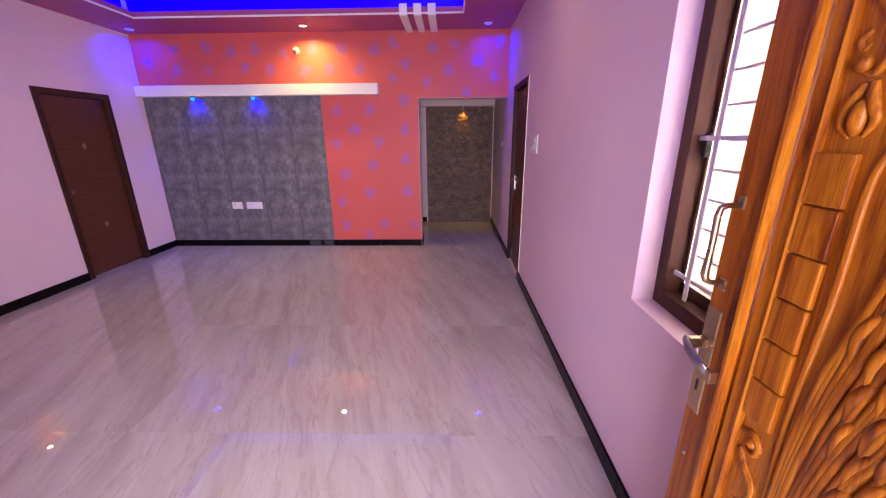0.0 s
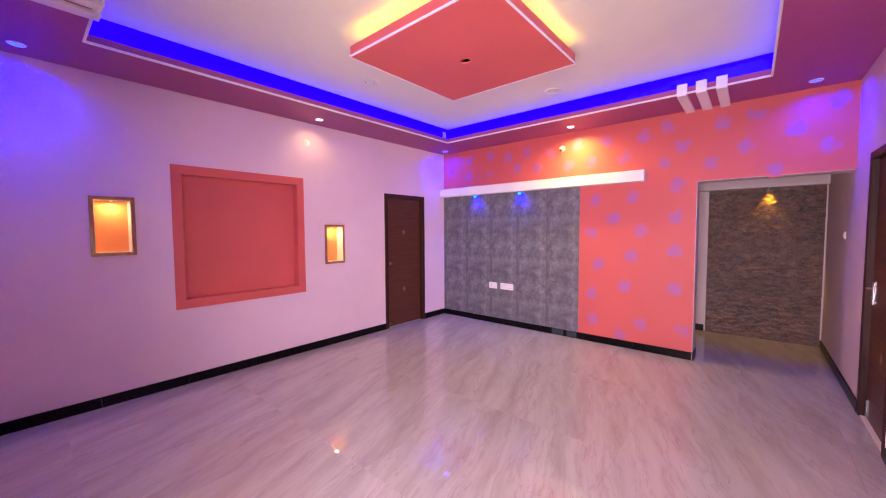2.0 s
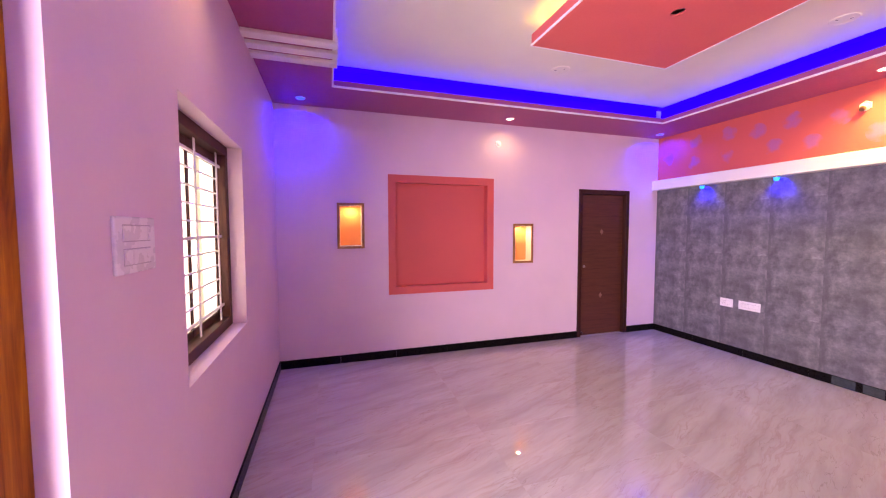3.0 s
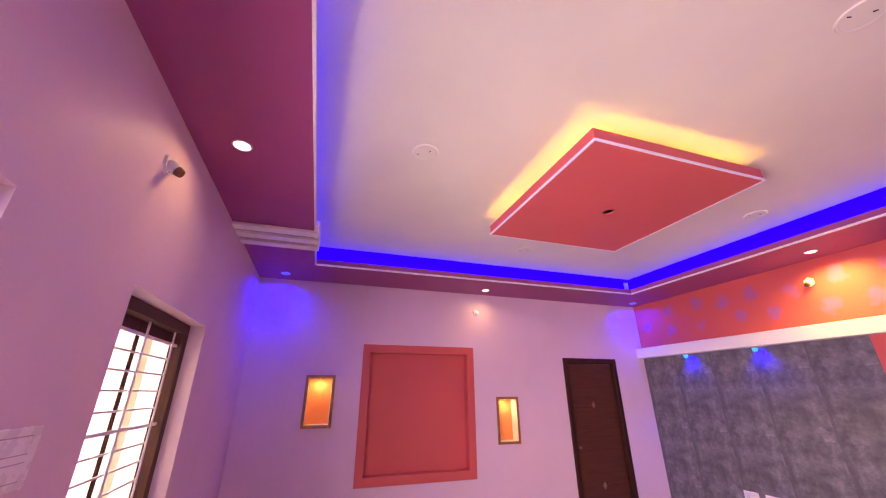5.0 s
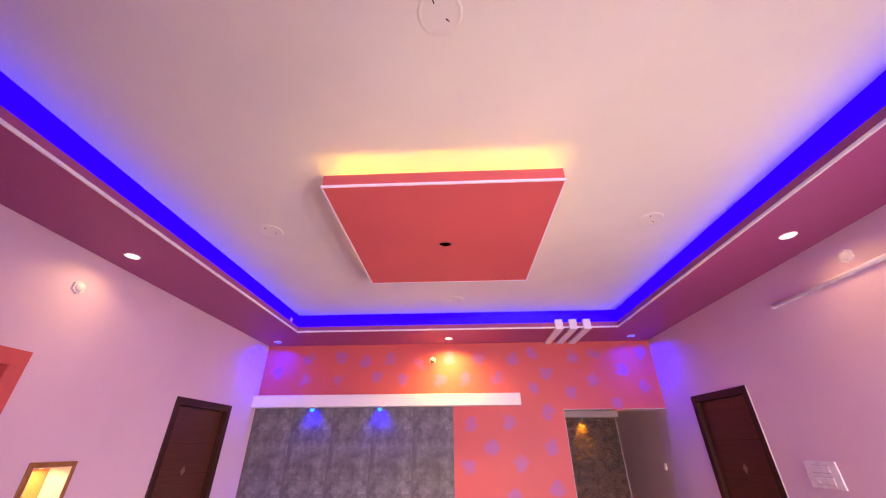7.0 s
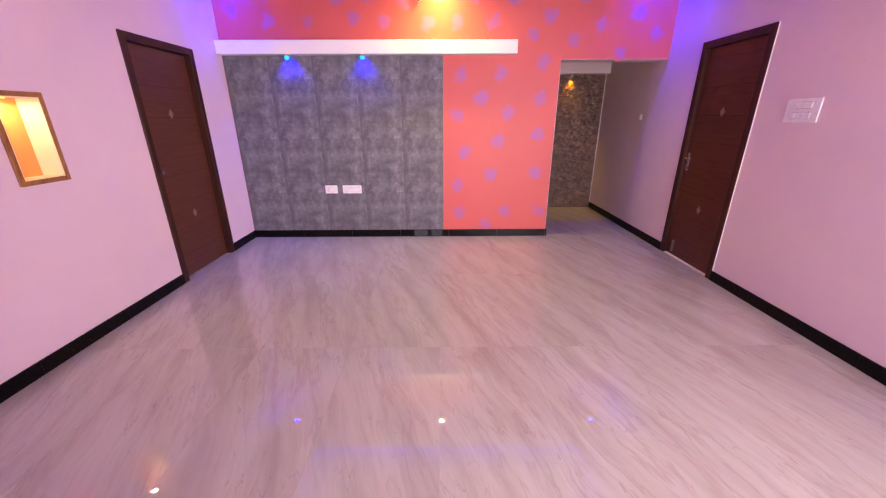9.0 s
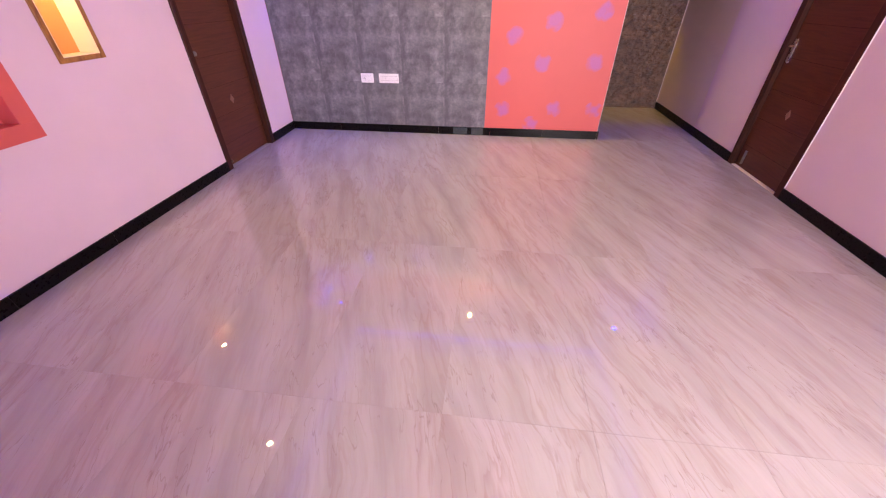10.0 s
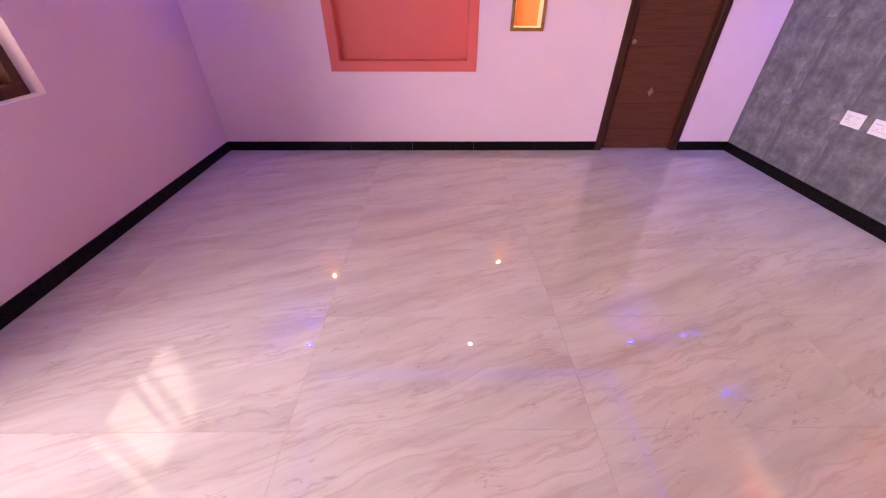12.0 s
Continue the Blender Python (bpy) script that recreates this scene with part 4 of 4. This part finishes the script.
knob("carved_boss", 0.44, 1.73, 0.03, 0.04, 0.018)

# brass pull, lock plate and lever near the free edge
pull = part("pull_handle", tube([(0.945, 0.002, 1.415), (0.945, 0.030, 1.414), (0.945, 0.043, 1.408), (0.945, 0.046, 1.390), (0.945, 0.045, 1.350), (0.945, 0.045, 1.320), (0.945, 0.046, 1.285), (0.945, 0.047, 1.262), (0.945, 0.042, 1.247), (0.945, 0.030, 1.241), (0.945, 0.002, 1.240)], [0.006, 0.006, 0.007, 0.0075, 0.007, 0.0065, 0.008, 0.009, 0.0075, 0.006, 0.006], 12), M_BRASS, door, "antique brass pull handle", smooth=True)
for z in (1.42, 1.235):
    part("foot_plate", box(0.935, 0.955, 0, 0.004, z - 0.014, z + 0.014, bevel=0.0015), M_BRASS, pull)
plate = part("lock_plate", box(0.925, 0.968, 0, 0.006, 0.895, 1.175, bevel=0.002), M_BRASS, door, "antique brass lock plate")
part("lever", box(0.938, 0.958, 0.005, 0.050, 1.075, 1.100, bevel=0.003), M_BRASS, plate)
part("lever_grip", tube([(0.958, 0.048, 1.090), (0.930, 0.060, 1.086), (0.895, 0.062, 1.074), (0.862, 0.054, 1.060)], [0.012, 0.013, 0.013, 0.012], 10, None, 0.55), M_STEEL, plate, "worn steel lever grip", smooth=True)
part("lever_end", box(0.846, 0.862, 0.044, 0.062, 1.045, 1.074, bevel=0.002), M_BRASS, plate)
part("keyhole", box(0.943, 0.950, 0.0055, 0.0068, 0.955, 0.985), M_DARK, plate)
part("screw", lathe([(0.0, 0.003), (0.005, 0.002), (0.006, 0.0)], 10, pose(0.945, 0.0, 0.76, -90, 0, 0)), M_STEEL, door)

# ---- white bars across the ceiling border ----
def border_bars(cx, y_wall, y_tray, group):
    d = 1 if y_tray > y_wall else -1
    for k in range(3):
        x = cx + (k - 1) * 0.157
        y0, y1 = sorted((y_wall, y_tray + d * 0.014))
        z0, z1 = SOFFIT - 0.028, SOFFIT + 0.088
        bm = boxes([(x - 0.043, x + 0.043, y0, y1, z0, SOFFIT)], 0.004)
        add_box(bm, x - 0.043, x + 0.043, min(y_tray, y_tray + d * 0.03) if d > 0 else y_tray - 0.03, max(y_tray, y_tray + d * 0.03), z0, z1, bevel=0.004)
        tagged(part("ceiling_bar", bm, M_TRIM), "white gypsum bar wrapped over the mauve ceiling border", "ceiling bar", group)


border_bars(-0.095, YB, TY1, "bars by the feature wall")
border_bars(-2.62, YF, TY0, "bars by the window wall")

# ---- round box covers on the white ceiling ----
for x, y in ((-1.45, 1.845), (-0.033, 3.289), (-2.766, 3.311), (-1.42, 4.79)):
    ob = thing("ceiling_box_cover", x, y, TOP, label="round white electrical box cover on the ceiling", category="box cover", group="box covers on the ceiling")
    part("cover", lathe([(0.0, -0.004), (0.070, -0.004), (0.072, -0.006), (0.080, -0.006), (0.084, -0.002), (0.085, 0.0)], 32), M_WHITE, ob)
    for dx, dy, a in ((0.028, 0.022, 40), (-0.022, -0.045, 70)):
        part("wire_end", box(-0.008, 0.008, -0.002, 0.002, -0.007, -0.003, m=pose(dx, dy, 0, 0, 0, a)), M_DARK, ob)

# ---- lamp holders on the walls ----
def lamp_holder(m, bare=False):
    ob = tagged(new("lamp_holder"), "round white capped outlet on the lilac wall" if bare else "white angled lamp holder with brown socket on a wall plate", "lamp holder", "lamp holders on the walls")
    ob.matrix_basis = m
    part("wall_plate", lathe([(0.0, 0.012), (0.044, 0.012), (0.048, 0.0)], 6, pose(0, 0, 0, 90, 0, 0) @ pose(0, 0, 0, 0, 0, 30)), M_PLASTIC, ob)
    if bare:
        part("cap", lathe([(0.0, 0.022), (0.026, 0.020), (0.030, 0.012)], 18, pose(0, 0, 0, 90, 0, 0)), M_PLASTIC, ob, smooth=True)
        return
    tilt = pose(0, -0.01, 0, 90, 0, 0) @ pose(0, 0, 0, 35, 0, 0)
    part("neck", lathe([(0.030, 0.0), (0.030, 0.018), (0.024, 0.034), (0.024, 0.045)], 18, tilt), M_PLASTIC, ob, smooth=True)
    part("socket", lathe([(0.024, 0.045), (0.020, 0.066), (0.015, 0.066), (0.0, 0.050)], 18, tilt), M_BROWNPL, ob, "brown socket", smooth=True)


lamp_holder(pose(-1.271, YF, 2.60, 0, 0, 180))
lamp_holder(pose(-1.741, YB, 2.65, 0, 0, 0))
lamp_holder(pose(XL, 3.22, 2.61, 0, 0, 90), True)
lamp_holder(pose(XR, 3.20, 2.70, 0, 0, -90), True)

# ---- tube batten ----
ob = thing("tube_batten", XR, 3.24, 2.60, label="long white unlit tube light batten on the wall", category="tube light")
part("batten", box(-0.022, 0, -0.60, 0.60, -0.014, 0.014, bevel=0.004), M_PLASTIC, ob)
for y in (-0.61, 0.61):
    part("end_cap", box(-0.030, 0, y - 0.010, y + 0.010, -0.017, 0.017, bevel=0.004), M_PLASTIC, ob)
part("diffuser", tube([(-0.024, -0.595, 0), (-0.024, 0.595, 0)], 0.011, 10), M_TRIM, ob, "white diffuser", smooth=True)

# ---- switch plates ----
def switch_plate(name, m, w, h, rows, label, category):
    """A plate of switch modules facing its own -y; rows: (z, [(x, width, kind)])."""
    ob = tagged(new(name), label, category)
    ob.matrix_basis = m
    part("plate", box(-w / 2, w / 2, -0.010, 0, -h / 2, h / 2, bevel=0.004, seg=2), M_PLASTIC, ob)
    for z, items in rows:
        for x, ww, kind in items:
            hh = 0.042
            part("gap", box(x - ww / 2 - 0.0006, x + ww / 2 + 0.0006, -0.0106, -0.0094, z - hh / 2 - 0.003, z + hh / 2 + 0.003), M_GREYPL, ob)
            mod = part("switch" if kind == "s" else "socket" if kind == "o" else "blank", box(x - ww / 2, x + ww / 2, -0.0135, -0.009, z - hh / 2, z + hh / 2, bevel=0.0015), M_PLASTIC, ob)
            if kind == "o":
                for dx, dz in ((-0.008, -0.006), (0.008, -0.006), (0, 0.010)):
                    part("hole", box(x + dx - 0.003, x + dx + 0.003, -0.0140, -0.0130, z + dz - 0.003, z + dz + 0.003), M_DARK, mod)
            if kind == "s":
                part("rocker", box(x - ww / 2 + 0.003, x + ww / 2 - 0.003, -0.016, -0.013, z - hh / 2 + 0.003, z - 0.002, bevel=0.001), M_PLASTIC, mod)


two = [(0.034, [(-0.0585, 0.023, "b"), (-0.035, 0.023, "b"), (-0.0115, 0.023, "b"), (0.012, 0.023, "b"), (0.0355, 0.023, "b"), (0.059, 0.023, "s")]), (-0.034, [(-0.055, 0.030, "s"), (-0.0085, 0.062, "b"), (0.047, 0.048, "b")])]
plain_rows = [(0.033, [(-0.012, 0.130, "b"), (0.066, 0.022, "s")]), (-0.033, [(-0.055, 0.040, "b"), (0.022, 0.110, "b")])]
switch_plate("switchboard", pose(-0.950, YF, 1.489, 0, 0, 180), 0.226, 0.158, plain_rows, "white two-row switchboard beside the window", "switchboard")
switch_plate("switchboard", pose(XR, 4.06, 1.490, 0, 0, -90), 0.255, 0.160, two, "white two-row switchboard beside the brown door", "switchboard")
switch_plate("switch", pose(XR, 6.235, 1.45, 0, 0, -90), 0.07, 0.07, [(0.0, [(0, 0.030, "s")])], "small white switch on the beige passage wall", "switch")
switch_plate("wall_socket", pose(-2.873, YB - 0.004, 0.617, 0, 0, 0), 0.150, 0.10, [(0.0, [(-0.030, 0.046, "o"), (0.030, 0.030, "s")])], "white wall socket on the grey wallpaper", "socket")
switch_plate("wall_socket", pose(-2.617, YB - 0.004, 0.617, 0, 0, 0), 0.232, 0.10, [(0.0, [(-0.085, 0.023, "b"), (-0.055, 0.03, "s"), (-0.018, 0.03, "s"), (0.03, 0.05, "b"), (0.082, 0.040, "b")])], "wide white wall socket plate on the grey wallpaper", "socket")

# ---- amber spot over the stone ----
ob = thing("beam_spotlight", 0.476, YE - 0.07, 2.065, label="small amber spotlight under the passage beam, lit", category="spotlight")
part("housing", lathe([(0.0, 0), (0.030, 0), (0.030, -0.012), (0.022, -0.030), (0.018, -0.030)], 20), M_STEEL, ob, smooth=True)
part("lens", lathe([(0.0, -0.028), (0.019, -0.028)], 16), M_LENSY, ob, "glowing amber lens")
ob = lamp("beam_lamp", "SPOT", look((0.476, YE - 0.055, 2.030), (0.476, YE - 0.005, 1.6)), 30, (1.0, 0.62, 0.01))
ob.data.spot_size, ob.data.spot_blend, ob.data.shadow_soft_size = radians(66), 0.6, 0.010

# ---- stone cladding at the passage's end ----
cladding = tagged(new("stone_cladding"), "dark brown split stone tile cladding on the passage wall", "stone cladding", "", "structure")
rnd = random.Random(11)
CX0, CX1 = OPEN[0] - 0.004, XR - 0.016
for r in range(7):
    z0, z1 = r * 2.063 / 7 + 0.0004, (r + 1) * 2.063 / 7 - 0.0004
    cols = [CX0, CX1]
    for a, b in zip(cols, cols[1:]):
        bm = bmesh.new()
        nu, nz = 84, 24
        off = rnd.uniform(0, 50)
        grid = []
        for i in range(nz + 1):
            row = []
            for j in range(nu + 1):
                u, z = a + 0.0001 + (b - a - 0.0002) * j / nu, z0 + (z1 - z0) * i / nz
                edge = i in (0, nz) or j in (0, nu)
                h = 0.013 + (0.003 if edge else 0.011) * noise.noise(Vector((u * 15 + off, z * 24, off))) + 0.008 * noise.noise(Vector((u * 36, z * 46, off)))
                row.append(bm.verts.new((u, YE - max(0.003, h), z)))
            grid.append(row)
        for i in range(nz):
            for j in range(nu):
                bm.faces.new((grid[i][j], grid[i][j + 1], grid[i + 1][j + 1], grid[i + 1][j]))
        rim = grid[0] + [row[-1] for row in grid[1:]] + grid[-1][-2::-1] + [row[0] for row in grid[-2:0:-1]]
        rim = [bm.verts.new(v.co) for v in rim]
        backs = [bm.verts.new((v.co.x, YE - 0.0005, v.co.z)) for v in rim]
        for k in range(len(rim)):
            j = (k + 1) % len(rim)
            bm.faces.new((rim[k], backs[k], backs[j], rim[j]))
        bmesh.ops.recalc_face_normals(bm, faces=bm.faces[:])
        part("stone_tile", bm, M_STONE, cladding, smooth=True)

# ---- stencilled flowers on the coral wall ----
SPOTS = ((-3.75, 2.53), (-3.34, 2.69), (-3.36, 2.42), (-2.93, 2.7), (-2.95, 2.42), (-2.62, 2.64), (-2.3, 2.68), (-2.45, 2.43), (-2.12, 2.4), (-1.91, 2.61), (-1.52, 2.67), (-1.64, 2.4), (-1.34, 2.42), (-1.15, 2.67), (-0.93, 2.42),
    (-0.71, 2.66), (-0.46, 2.72), (-0.52, 2.3), (-0.32, 2.48), (-0.36, 2.03), (-1.29, 1.91), (-0.82, 1.92), (-1.05, 1.66), (-1.33, 1.48), (-0.73, 1.5), (-0.36, 1.66), (-0.84, 1.18), (-0.37, 1.27), (-1.22, 1.05), (-0.9, 0.8), (-0.36, 0.81),
    (-1.31, 0.66), (-1.29, 0.31), (-0.71, 0.33), (-0.27, 0.33), (-0.95, 0.15), (0.04, 2.67), (0.32, 2.7), (0.24, 2.39), (-0.06, 2.25), (0.61, 2.5), (0.9, 2.72), (0.85, 2.29), (0.47, 2.13))
dab = bpy.data.meshes.new("stencil_flower")
bm = bmesh.new()
bmesh.ops.create_circle(bm, cap_ends=True, segments=28, radius=0.095, matrix=pose(0, 0, 0, 90, 0, 0))
bm.to_mesh(dab)
bm.free()
for k, (x, z) in enumerate(SPOTS):
    ob = link("stencil_flower", dab, M_STENCIL, wall_back)
    ob.location = (x, YB - 0.0012 - 0.0001 * (k % 3), z)

# ---- floor: one sheet of joint mortar, with the tiles on it ----
floor = structure("floor", box(XL - 0.9, XR + 0.9, YF - TH, YE, -0.10, -0.003), M_GROUT, "polished beige marble-look tile floor with brown veins", "floor")
TW, TL = 0.60, 1.20
shared = {}
def tile(x0, x1, y0, y1):
    key = (round(x1 - x0, 4), round(y1 - y0, 4))
    if key not in shared:
        me = bpy.data.meshes.new("tile")
        bm = box(-key[0] / 2 + 0.0004, key[0] / 2 - 0.0004, -key[1] / 2 + 0.0004, key[1] / 2 - 0.0004, -0.003, 0.0)
        bm.to_mesh(me)
        bm.free()
        shared[key] = me
    ob = link("tile", shared[key], M_FLOOR, floor)
    ob.location = ((x0 + x1) / 2, (y0 + y1) / 2, 0)


def tiles(xa, xb, ya, yb):
    i0, i1 = math.floor((xa + 2.13) / TW), math.ceil((xb + 2.13) / TW)
    j0, j1 = math.floor((ya - 2.22) / TL), math.ceil((yb - 2.22) / TL)
    for i in range(i0, i1):
        for j in range(j0, j1):
            x0, x1 = max(xa, -2.13 + i * TW), min(xb, -2.13 + (i + 1) * TW)
            y0, y1 = max(ya, 2.22 + j * TL), min(yb, 2.22 + (j + 1) * TL)
            if x1 - x0 > 0.005 and y1 - y0 > 0.005:
                tile(x0, x1, y0, y1)


tiles(XL, XR, YF, YB)
tiles(-1.6, XR, YB, YE)
tiles(ENT[0], ENT[1], YF - TH, YF)
